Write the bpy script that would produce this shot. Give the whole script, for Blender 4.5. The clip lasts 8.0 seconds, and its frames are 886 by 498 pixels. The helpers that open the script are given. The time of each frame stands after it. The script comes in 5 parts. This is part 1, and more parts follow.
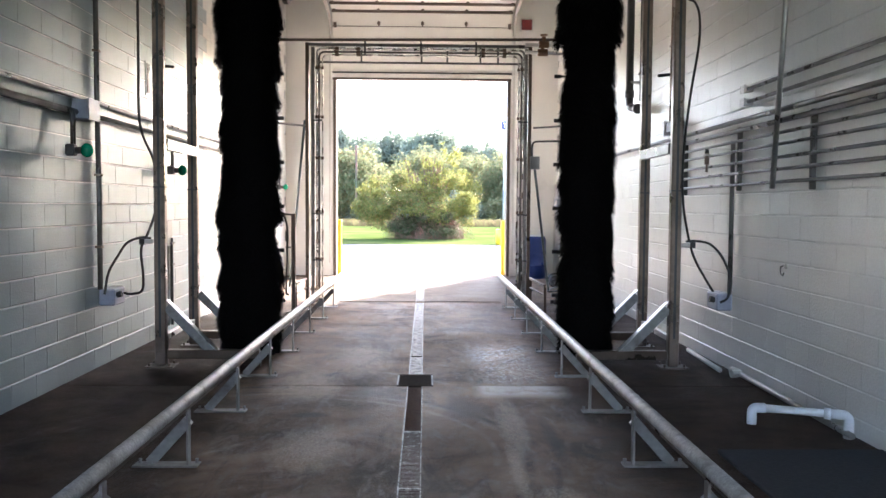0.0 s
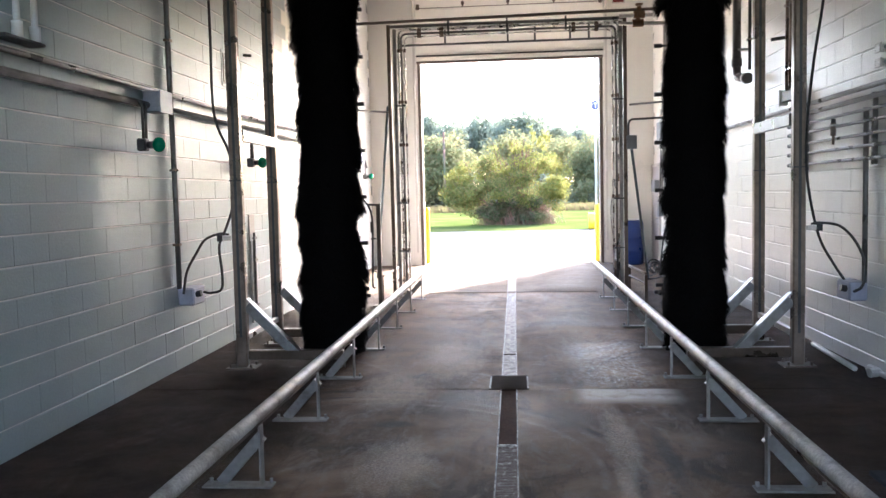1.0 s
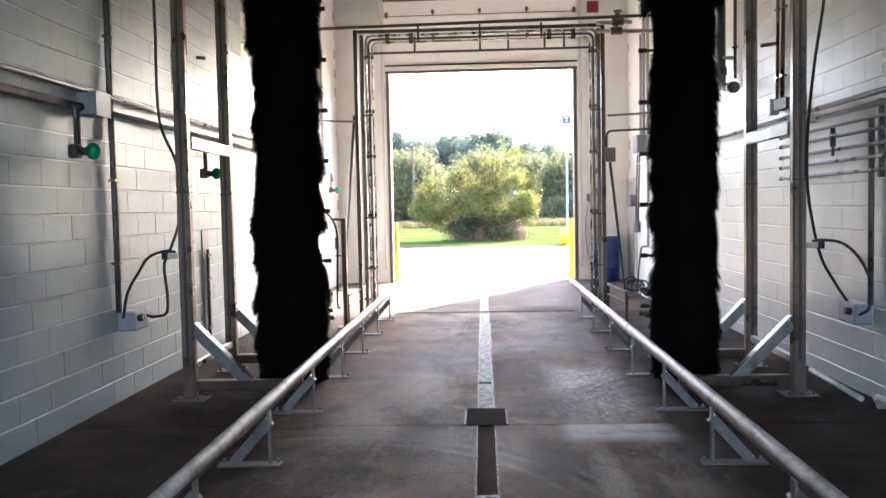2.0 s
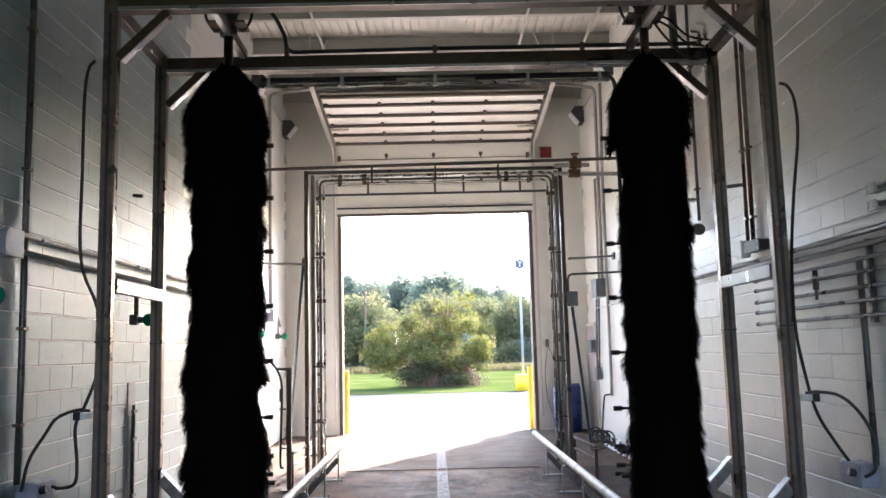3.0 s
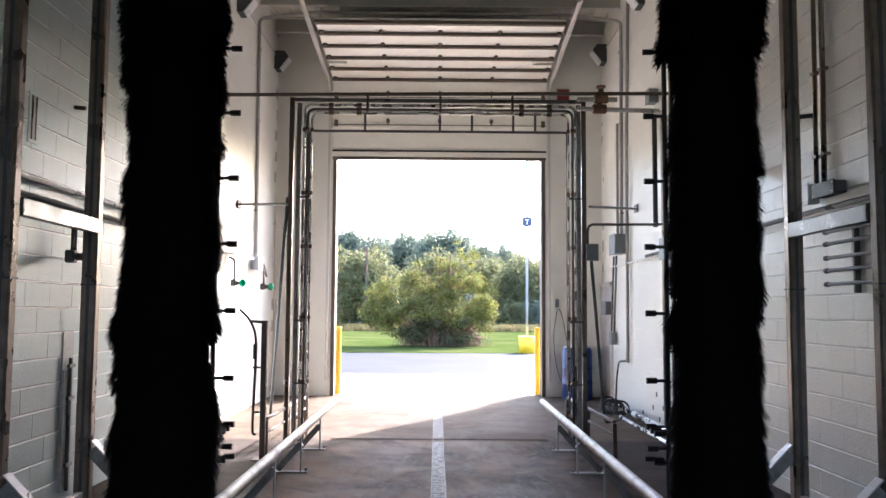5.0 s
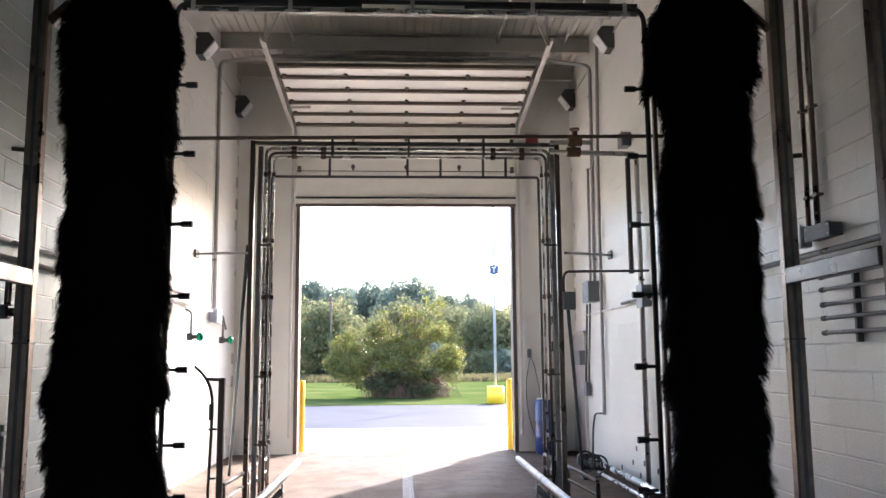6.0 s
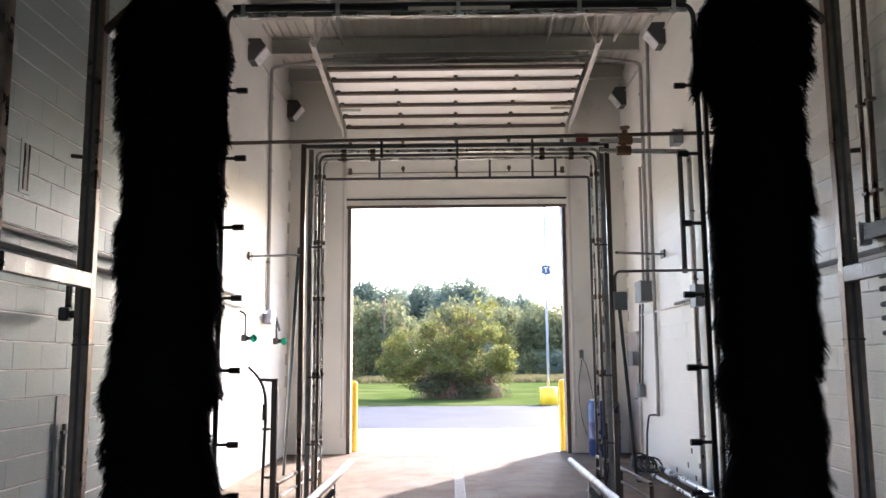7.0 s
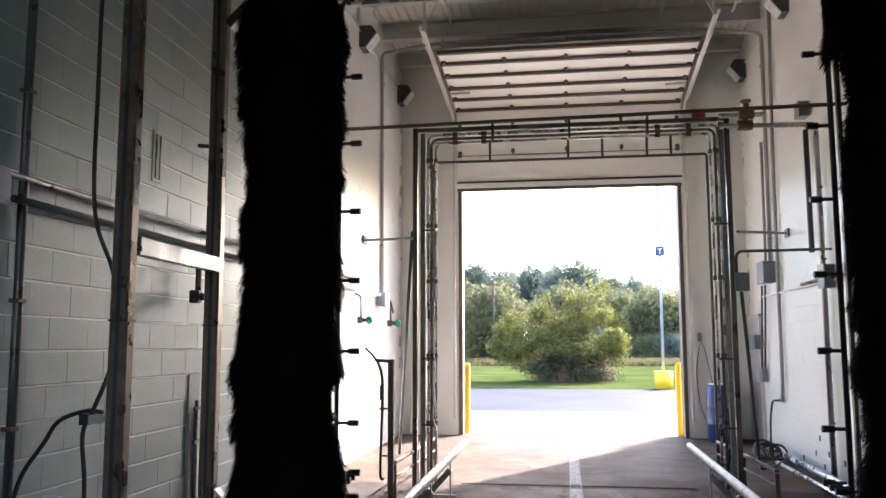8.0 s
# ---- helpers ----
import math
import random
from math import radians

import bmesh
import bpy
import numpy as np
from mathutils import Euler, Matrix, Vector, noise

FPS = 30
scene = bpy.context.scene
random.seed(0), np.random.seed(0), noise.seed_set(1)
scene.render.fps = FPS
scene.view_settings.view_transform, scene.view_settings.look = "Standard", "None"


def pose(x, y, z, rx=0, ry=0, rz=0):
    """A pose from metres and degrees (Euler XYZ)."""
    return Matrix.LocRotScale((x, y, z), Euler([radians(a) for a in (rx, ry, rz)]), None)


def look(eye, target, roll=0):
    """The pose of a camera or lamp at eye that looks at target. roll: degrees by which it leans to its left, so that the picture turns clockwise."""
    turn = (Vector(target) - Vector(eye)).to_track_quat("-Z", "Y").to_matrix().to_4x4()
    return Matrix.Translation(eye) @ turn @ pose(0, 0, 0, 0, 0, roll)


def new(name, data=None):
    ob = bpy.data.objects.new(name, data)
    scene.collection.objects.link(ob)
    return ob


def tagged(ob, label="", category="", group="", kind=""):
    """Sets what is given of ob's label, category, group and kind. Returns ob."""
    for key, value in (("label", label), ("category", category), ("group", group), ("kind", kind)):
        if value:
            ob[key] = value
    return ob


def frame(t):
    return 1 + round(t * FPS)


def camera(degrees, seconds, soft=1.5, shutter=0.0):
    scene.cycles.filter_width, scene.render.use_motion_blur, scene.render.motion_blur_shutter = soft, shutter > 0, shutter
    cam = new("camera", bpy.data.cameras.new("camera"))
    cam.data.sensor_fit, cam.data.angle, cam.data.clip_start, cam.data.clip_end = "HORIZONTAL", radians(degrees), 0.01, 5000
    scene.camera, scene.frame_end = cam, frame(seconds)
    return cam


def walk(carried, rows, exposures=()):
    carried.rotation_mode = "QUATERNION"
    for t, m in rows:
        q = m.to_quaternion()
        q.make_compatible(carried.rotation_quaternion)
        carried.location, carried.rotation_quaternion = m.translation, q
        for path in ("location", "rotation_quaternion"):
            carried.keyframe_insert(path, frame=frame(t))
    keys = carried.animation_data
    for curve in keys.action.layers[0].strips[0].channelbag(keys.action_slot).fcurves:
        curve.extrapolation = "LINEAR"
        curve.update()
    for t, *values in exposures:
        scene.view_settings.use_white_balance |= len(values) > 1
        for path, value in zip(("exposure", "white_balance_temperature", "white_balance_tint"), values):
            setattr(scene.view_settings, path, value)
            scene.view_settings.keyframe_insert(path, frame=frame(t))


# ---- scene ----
cam = camera(56.4, 8.0)
# seconds, eye, target, roll
PATH = [
    (0, (0.082, 0.345, 1.611), (0.126, 2.341, 1.51), 0.4),
    (0.5, (0.043, 0.61, 1.61), (0.086, 2.605, 1.467), -1.5),
    (1, (0.07, 0.966, 1.626), (-0.104, 2.954, 1.492), -1.3),
    (1.2, (0.054, 1.097, 1.62), (-0.158, 3.081, 1.481), -1.3),
    (2.3, (0.001, 1.833, 1.613), (-0.062, 3.832, 1.58), -0.8),
    (2.5, (0.009, 1.94, 1.615), (-0.048, 3.939, 1.672), -0.5),
    (3, (-0.063, 2.347, 1.658), (-0.038, 4.331, 1.904), -1.4),
    (3.5, (-0.044, 2.7, 1.642), (0.02, 4.682, 1.898), -0.5),
    (3.8, (-0.019, 2.955, 1.629), (0.029, 4.943, 1.842), 0.4),
    (4, (-0.012, 3.075, 1.606), (0.016, 5.068, 1.774), 0.5),
    (4.2, (-0.012, 3.235, 1.606), (-0.005, 5.231, 1.734), 0.3),
    (5.3, (-0.041, 3.983, 1.625), (-0.018, 5.975, 1.811), 0.5),
    (5.5, (-0.063, 4.11, 1.641), (-0.007, 6.096, 1.864), 0.2),
    (6, (-0.081, 4.29, 1.662), (0.018, 6.269, 1.929), -0.4),
    (6.5, (-0.057, 4.312, 1.667), (0.006, 6.293, 1.937), -0.4),
    (7, (-0.048, 4.288, 1.662), (-0.075, 6.27, 1.932), -0.4),
    (7.5, (-0.088, 4.28, 1.656), (-0.35, 6.249, 1.896), -0.2),
    (8, (-0.092, 4.293, 1.654), (-0.381, 6.259, 1.884), -0.1),
]
EXPOSURES = [(0, 3.97, 6100, 17), (1.2, 4.0, 6100, 17), (2.4, 3.9, 6050, 16.5), (3.2, 3.49, 5950, 16), (4.2, 3.55, 5900, 16), (5.5, 3.07, 5900, 16), (8, 3.1, 5950, 16)]
walk(cam, [(t, look(eye, target, roll)) for t, eye, target, roll in PATH], EXPOSURES)

# ---- light ----
SUN_TURN, SUN_HEIGHT = 30.0, 29.0
world = bpy.data.worlds.new("sky")
world.use_nodes = True
scene.world = world
sky = world.node_tree.nodes.new("ShaderNodeTexSky")
sky.sky_type, sky.sun_disc = "NISHITA", False
sky.sun_elevation, sky.sun_rotation = radians(SUN_HEIGHT), radians(SUN_TURN)
sky.dust_density, sky.air_density, sky.ozone_density = 1.7, 0.9, 0.5
world.node_tree.links.new(sky.outputs[0], world.node_tree.nodes["Background"].inputs[0])
world.node_tree.nodes["Background"].inputs[1].default_value = 0.15
sun_data = bpy.data.lights.new("sun", "SUN")
sun_data.energy, sun_data.angle, sun_data.color = 3.1, radians(0.6), (1.0, 0.95, 0.88)
sun = new("sun", sun_data)
toward = Vector((math.sin(radians(SUN_TURN)) * math.cos(radians(SUN_HEIGHT)), math.cos(radians(SUN_TURN)) * math.cos(radians(SUN_HEIGHT)), math.sin(radians(SUN_HEIGHT))))
sun.matrix_world = look(toward * 60, (0, 0, 0))
# fill lamp added in an assumed, unseen entrance behind, in place of sky light
entry_data = bpy.data.lights.new("entrance_fill", "AREA")
entry_data.shape, entry_data.size, entry_data.size_y = "RECTANGLE", 4.0, 4.7
entry_data.energy, entry_data.color = 3.0, (0.9, 0.95, 1.0)
entry = new("entrance_fill", entry_data)
entry.matrix_world = look((0, -5.1, 2.45), (0, 5, 2.45))


# ---- materials ----
def material(name, colour, rough=0.5, metal=0.0, vary=0.12, grain=60.0, patch=2.5, bump=0.15, stain=None, stain_at=(0.55, 0.75), each=0.0, rough_vary=0.15, gleam=0.5):
    """A surface with fine grain and broad patches; stain: a second colour in patches; each: how far single objects differ."""
    m = bpy.data.materials.new(name)
    m.use_nodes = True
    n, k = m.node_tree.nodes, m.node_tree.links.new
    b = n["Principled BSDF"]
    b.inputs["Metallic"].default_value = metal
    b.inputs["Specular IOR Level"].default_value = gleam
    where = n.new("ShaderNodeNewGeometry")
    fine, broad = n.new("ShaderNodeTexNoise"), n.new("ShaderNodeTexNoise")
    for tex, size, deep in ((fine, grain, 4), (broad, patch, 6)):
        tex.inputs["Scale"].default_value, tex.inputs["Detail"].default_value = size, deep
        k(where.outputs["Position"], tex.inputs["Vector"])
    total = n.new("ShaderNodeMath")
    total.operation = "ADD"
    k(fine.outputs["Fac"], total.inputs[0]), k(broad.outputs["Fac"], total.inputs[1])
    span = n.new("ShaderNodeMapRange")
    span.inputs["From Min"].default_value, span.inputs["From Max"].default_value = 0.6, 1.4
    span.inputs["To Min"].default_value, span.inputs["To Max"].default_value = 1 - vary, 1 + vary
    k(total.outputs[0], span.inputs["Value"])
    last = span.outputs[0]
    if each:
        info, one, mul = n.new("ShaderNodeObjectInfo"), n.new("ShaderNodeMapRange"), n.new("ShaderNodeMath")
        one.inputs["To Min"].default_value, one.inputs["To Max"].default_value = 1 - each, 1 + each
        mul.operation = "MULTIPLY"
        k(info.outputs["Random"], one.inputs["Value"]), k(one.outputs[0], mul.inputs[0]), k(last, mul.inputs[1])
        last = mul.outputs[0]
    paint = n.new("ShaderNodeVectorMath")
    paint.operation = "SCALE"
    paint.inputs[0].default_value = colour
    k(last, paint.inputs["Scale"])
    out = paint.outputs[0]
    if stain:
        spots, edge, mix = n.new("ShaderNodeTexNoise"), n.new("ShaderNodeMapRange"), n.new("ShaderNodeMix")
        spots.inputs["Scale"].default_value, spots.inputs["Detail"].default_value, spots.inputs["Roughness"].default_value = patch * 0.7, 8, 0.65
        k(where.outputs["Position"], spots.inputs["Vector"])
        edge.inputs["From Min"].default_value, edge.inputs["From Max"].default_value = stain_at
        k(spots.outputs["Fac"], edge.inputs["Value"])
        mix.data_type = "RGBA"
        k(edge.outputs[0], mix.inputs[0]), k(out, mix.inputs[6])
        mix.inputs[7].default_value = (*stain, 1)
        out = mix.outputs[2]
    k(out, b.inputs["Base Color"])
    gloss = n.new("ShaderNodeMapRange")
    gloss.inputs["From Min"].default_value, gloss.inputs["From Max"].default_value = 0.3, 0.7
    gloss.inputs["To Min"].default_value, gloss.inputs["To Max"].default_value = max(0.03, rough - rough_vary), min(1, rough + rough_vary)
    k(broad.outputs["Fac"], gloss.inputs["Value"]), k(gloss.outputs[0], b.inputs["Roughness"])
    if bump:
        relief = n.new("ShaderNodeBump")
        relief.inputs["Strength"].default_value, relief.inputs["Distance"].default_value = bump, 0.01
        k(total.outputs[0], relief.inputs["Height"]), k(relief.outputs[0], b.inputs["Normal"])
    return m


# one wall paint in three tones: the light on each stretch put into colour
M_BLOCK = material("painted block, shade tone", (0.345, 0.405, 0.42), 0.42, 0, 0.08, 55, 1.3, 0.26, each=0.025, rough_vary=0.05, gleam=0.52)
M_BLOCK_WARM = material("painted block, lighter tone", (0.72, 0.71, 0.68), 0.33, 0, 0.08, 55, 1.3, 0.34, each=0.03, rough_vary=0.05, gleam=0.72)
M_BLOCK_FAR = material("lit-end cream block", (0.78, 0.77, 0.72), 0.4, 0, 0.05, 55, 1.3, 0.2, rough_vary=0.03, gleam=0.5)
# paler than the left blocks: light caught on bed joints put into the colour
M_MORTAR = material("glint-pale mortar", (0.74, 0.74, 0.72), 0.3, 0, 0.08, 120, 2, 0.2)
M_WALL = material("painted wall", (0.77, 0.76, 0.72), 0.4, 0, 0.06, 60, 1.1, 0.15, stain=(0.66, 0.63, 0.58), stain_at=(0.62, 0.8))
M_SIDE = material("dark damp concrete", (0.045, 0.047, 0.053), 0.75, 0, 0.3, 40, 1.1, 0.35, rough_vary=0.1, gleam=0.2)
M_GROUT = material("pale drain edge", (0.3, 0.255, 0.215), 0.5, 0, 0.35, 30, 34, 0.7, stain=(0.06, 0.043, 0.033), stain_at=(0.45, 0.55), gleam=0.3)
M_PALE_GRIT = material("pale grit", (0.2, 0.165, 0.135), 0.62, 0, 0.45, 60, 26, 0.6, stain=(0.05, 0.035, 0.027), stain_at=(0.45, 0.56), gleam=0.2)
M_GRATE = material("worn drain grating", (0.2, 0.17, 0.14), 0.55, 0, 0.4, 60, 24, 0.6, stain=(0.06, 0.035, 0.025), stain_at=(0.33, 0.45), gleam=0.1)
M_DIRT = material("wet grit", (0.095, 0.053, 0.038), 0.9, 0, 0.4, 50, 4, 0.6, gleam=0.03)
M_STEEL = material("galvanised steel", (0.44, 0.425, 0.41), 0.38, 0.85, 0.18, 25, 5, 0.06)
M_FRAME = material("stainless frame", (0.115, 0.084, 0.065), 0.38, 0.7, 0.25, 18, 4, 0.06, stain=(0.075, 0.052, 0.038), stain_at=(0.5, 0.75))
M_FOOT = material("dull galvanised foot", (0.23, 0.22, 0.215), 0.52, 0.6, 0.25, 25, 6, 0.06, stain=(0.12, 0.1, 0.085), stain_at=(0.5, 0.7))
M_RACK = material("dark rack conduit", (0.06, 0.058, 0.057), 0.3, 0.3, 0.15, 40, 4, 0.04, rough_vary=0.05, gleam=0.3)
M_POST = material("weathered stainless post", (0.22, 0.168, 0.138), 0.34, 0.75, 0.25, 18, 4, 0.06, stain=(0.11, 0.085, 0.07), stain_at=(0.5, 0.75))
M_PLATE = material("dull painted wall channel", (0.34, 0.325, 0.315), 0.5, 0, 0.2, 30, 5, 0.06)
M_RAIL = material("galvanised rail", (0.5, 0.49, 0.48), 0.6, 0.65, 0.35, 70, 7, 0.45, stain=(0.24, 0.225, 0.21), stain_at=(0.48, 0.72), rough_vary=0.12)
M_SRAIL = material("brushed steel side rail", (0.15, 0.142, 0.136), 0.36, 0.9, 0.25, 30, 4, 0.08, stain=(0.18, 0.165, 0.15), stain_at=(0.5, 0.75))
M_PIPE = material("grey conduit", (0.12, 0.115, 0.112), 0.36, 0.4, 0.15, 40, 4, 0.05)
M_DARKPIPE = material("dark pipe", (0.06, 0.06, 0.062), 0.45, 0.2, 0.2, 40, 4, 0.05)
M_BRIGHTPIPE = material("bright steel pipe", (0.55, 0.54, 0.52), 0.28, 0.9, 0.12, 40, 5, 0.03)
M_TEAL = material("dark teal pipe", (0.03, 0.055, 0.068), 0.4, 0.1, 0.2, 40, 4, 0.05)
M_RUBBER = material("black rubber", (0.018, 0.018, 0.02), 0.5, 0, 0.2, 60, 8, 0.1)
M_BRISTLE = material("black bristle", (0.007, 0.0065, 0.0063), 0.9, 0, 0.3, 40, 3, 0.0, gleam=0.03)
M_BOX = material("grey enclosure", (0.2, 0.215, 0.235), 0.45, 0, 0.1, 40, 5, 0.05)
M_SWITCH = material("lavender grey enclosure", (0.33, 0.34, 0.42), 0.4, 0, 0.1, 40, 5, 0.05)
M_WHITE = material("white plastic", (0.75, 0.75, 0.76), 0.35, 0, 0.06, 30, 6, 0.04)
M_GREEN = material("green lens", (0.0, 0.22, 0.11), 0.15, 0, 0.1, 30, 8, 0.0)
M_YELLOW = material("yellow paint", (0.8, 0.52, 0.03), 0.45, 0, 0.1, 40, 4, 0.1, stain=(0.5, 0.32, 0.05), stain_at=(0.6, 0.8))
M_BLUE = material("blue plastic", (0.008, 0.03, 0.15), 0.4, 0, 0.15, 30, 6, 0.05)
M_RED = material("red paint", (0.22, 0.02, 0.02), 0.4, 0, 0.1, 30, 6, 0.03)
M_BRASS = material("weathered brass", (0.2, 0.115, 0.065), 0.55, 0.4, 0.25, 40, 8, 0.1)
M_DOOR = material("white door panel", (0.88, 0.855, 0.8), 0.45, 0, 0.05, 40, 2, 0.06)
M_STRUT = material("brown steel strut", (0.13, 0.1, 0.08), 0.55, 0.3, 0.2, 30, 4, 0.06)
M_RUST = material("rusty cover", (0.03, 0.019, 0.014), 0.95, 0.0, 0.3, 40, 8, 0.4, gleam=0.02)
M_TRACK = material("pale steel track", (0.6, 0.58, 0.55), 0.45, 0.3, 0.12, 30, 4, 0.05)
M_DECK = material("white roof deck", (0.74, 0.72, 0.67), 0.5, 0.1, 0.08, 30, 1.2, 0.05, stain=(0.45, 0.42, 0.37), stain_at=(0.55, 0.8))
M_BEAM = material("grey roof beam", (0.48, 0.47, 0.44), 0.55, 0.1, 0.12, 30, 2, 0.06)
M_PDOOR = material("lilac grey door", (0.42, 0.4, 0.42), 0.45, 0, 0.05, 30, 3, 0.04)
M_APRON = material("pale concrete apron", (0.55, 0.465, 0.39), 0.85, 0, 0.14, 20, 0.6, 0.2, stain=(0.46, 0.385, 0.32), stain_at=(0.4, 0.8), gleam=0.1)
M_ROAD = material("worn asphalt", (0.06, 0.059, 0.068), 0.9, 0, 0.14, 60, 0.5, 0.1, gleam=0.05)
M_GRASS = material("mown grass", (0.056, 0.077, 0.021), 0.95, 0, 0.35, 9, 0.35, 0.3, stain=(0.105, 0.105, 0.04), stain_at=(0.45, 0.7), gleam=0.0)
M_BARK = material("bark", (0.09, 0.07, 0.055), 0.9, 0, 0.3, 20, 3, 0.5)
M_POLE = material("grey painted pole", (0.4, 0.43, 0.47), 0.5, 0.3, 0.08, 30, 3, 0.03)
M_SIGN = material("blue sign", (0.03, 0.042, 0.1), 0.45, 0, 0.05, 30, 3, 0.0)


def leaf_material(name, colours):
    m = bpy.data.materials.new(name)
    m.use_nodes = True
    n, k = m.node_tree.nodes, m.node_tree.links.new
    b = n["Principled BSDF"]
    where, ramp = n.new("ShaderNodeNewGeometry"), n.new("ShaderNodeValToRGB")
    ramp.color_ramp.elements[0].color = (*colours[0], 1)
    ramp.color_ramp.elements[1].color = (*colours[-1], 1)
    for i, c in enumerate(colours[1:-1]):
        ramp.color_ramp.elements.new((i + 1) / (len(colours) - 1)).color = (*c, 1)
    k(where.outputs["Random Per Island"], ramp.inputs[0]), k(ramp.outputs[0], b.inputs["Base Color"])
    b.inputs["Roughness"].default_value = 0.75
    b.inputs["Specular IOR Level"].default_value = 0.02
    thin, mix = n.new("ShaderNodeBsdfTranslucent"), n.new("ShaderNodeMixShader")
    k(ramp.outputs[0], thin.inputs[0])
    mix.inputs[0].default_value = 0.45
    k(b.outputs[0], mix.inputs[1]), k(thin.outputs[0], mix.inputs[2]), k(mix.outputs[0], n["Material Output"].inputs[0])
    return m


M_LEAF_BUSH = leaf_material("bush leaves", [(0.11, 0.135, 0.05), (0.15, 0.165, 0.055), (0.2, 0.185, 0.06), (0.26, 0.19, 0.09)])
M_STRAW = leaf_material("dry straw", [(0.11, 0.085, 0.05), (0.14, 0.115, 0.06), (0.12, 0.125, 0.05)])
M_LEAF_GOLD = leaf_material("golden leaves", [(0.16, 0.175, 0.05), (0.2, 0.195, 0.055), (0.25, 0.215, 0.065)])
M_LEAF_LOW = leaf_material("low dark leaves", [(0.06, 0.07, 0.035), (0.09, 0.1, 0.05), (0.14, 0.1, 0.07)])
M_LEAF_TREE = leaf_material("tree leaves", [(0.155, 0.175, 0.09), (0.185, 0.19, 0.095), (0.23, 0.19, 0.1)])
M_TWIG = material("reddish twigs", (0.2, 0.105, 0.08), 0.9, 0, 0.4, 30, 2, 0.0, stain=(0.09, 0.1, 0.06), stain_at=(0.4, 0.6), gleam=0.1)
# light greyish greens: the haze of distance put into the leaf colour
M_LEAF_PINE = leaf_material("haze-pale pine needles", [(0.185, 0.22, 0.165), (0.205, 0.235, 0.175), (0.23, 0.245, 0.18)])


# ---- mesh helpers ----
def part(name, bm, mat, parent=None, label="", smooth=False):
    """Links a bmesh as one mesh object under a thing or a part."""
    mesh = bpy.data.meshes.new(name)
    if smooth:
        for face in bm.faces:
            face.smooth = len(face.verts) == 4
    bm.to_mesh(mesh)
    bm.free()
    mesh.materials.append(mat)
    ob = new(name, mesh)
    ob.parent = parent
    if label:
        ob["label"] = label
    return ob


def thing(name, at, label, category, group="", kind=""):
    ob = new(name)
    ob.location = at
    return tagged(ob, label, category, group, kind)


def alone(ob, label, category, group="", kind=""):
    return tagged(ob, label, category, group, kind)


def box(bm, x0, x1, y0, y1, z0, z1, bevel=0.0):
    made = bmesh.ops.create_cube(bm, size=1.0)["verts"]
    bmesh.ops.scale(bm, vec=(x1 - x0, y1 - y0, z1 - z0), verts=made)
    bmesh.ops.translate(bm, vec=((x0 + x1) / 2, (y0 + y1) / 2, (z0 + z1) / 2), verts=made)
    if bevel:
        edges = list({e for v in made for e in v.link_edges})
        bmesh.ops.bevel(bm, geom=edges, offset=bevel, segments=1, affect="EDGES", profile=0.5)
    return bm


def slab(x0, x1, y0, y1, z0, z1, bevel=0.0):
    return box(bmesh.new(), x0, x1, y0, y1, z0, z1, bevel)


def bar(bm, a, b, wide, high, bevel=0.0, up=(0, 0, 1)):
    """A square bar from a to b."""
    a, b = Vector(a), Vector(b)
    way = (b - a).normalized()
    side = way.cross(Vector(up))
    side = side.normalized() if side.length > 1e-4 else Vector((1, 0, 0))
    top = side.cross(way).normalized()
    made = bmesh.ops.create_cube(bm, size=1.0)["verts"]
    m = Matrix.Translation((a + b) / 2) @ Matrix((side, way, top)).transposed().to_4x4() @ Matrix.Diagonal((wide, (b - a).length, high, 1))
    if bevel:
        bmesh.ops.scale(bm, vec=(wide, (b - a).length, high), verts=made)
        m = Matrix.Translation((a + b) / 2) @ Matrix((side, way, top)).transposed().to_4x4()
        edges = list({e for v in made for e in v.link_edges})
        made = list({v for f in bmesh.ops.bevel(bm, geom=edges, offset=bevel, segments=1, affect="EDGES", profile=0.5)["faces"] for v in f.verts})
    bmesh.ops.transform(bm, matrix=m, verts=made)
    return bm


def beam(a, b, wide, high, bevel=0.0, up=(0, 0, 1)):
    return bar(bmesh.new(), a, b, wide, high, bevel, up)


def rounded(points, radius, steps=5):
    """The same line with its corners rounded."""
    points = [Vector(p) for p in points]
    out = [points[0]]
    for a, b, c in zip(points, points[1:], points[2:]):
        r = min(radius, (a - b).length * 0.45, (c - b).length * 0.45)
        p, q = b + (a - b).normalized() * r, b + (c - b).normalized() * r
        for i in range(steps + 1):
            s = i / steps
            out.append(p.lerp(b, s).lerp(b.lerp(q, s), s))
    return out + [points[-1]]


def curved(points, steps=8):
    """A smooth line through the points."""
    p = [Vector(v) for v in points]
    p = [2 * p[0] - p[1], *p, 2 * p[-1] - p[-2]]
    out = []
    for a, b, c, d in zip(p, p[1:], p[2:], p[3:]):
        for i in range(steps):
            s = i / steps
            out.append(0.5 * (2 * b + (c - a) * s + (2 * a - 5 * b + 4 * c - d) * s * s + (3 * b - a - 3 * c + d) * s**3))
    return out + [p[-2]]


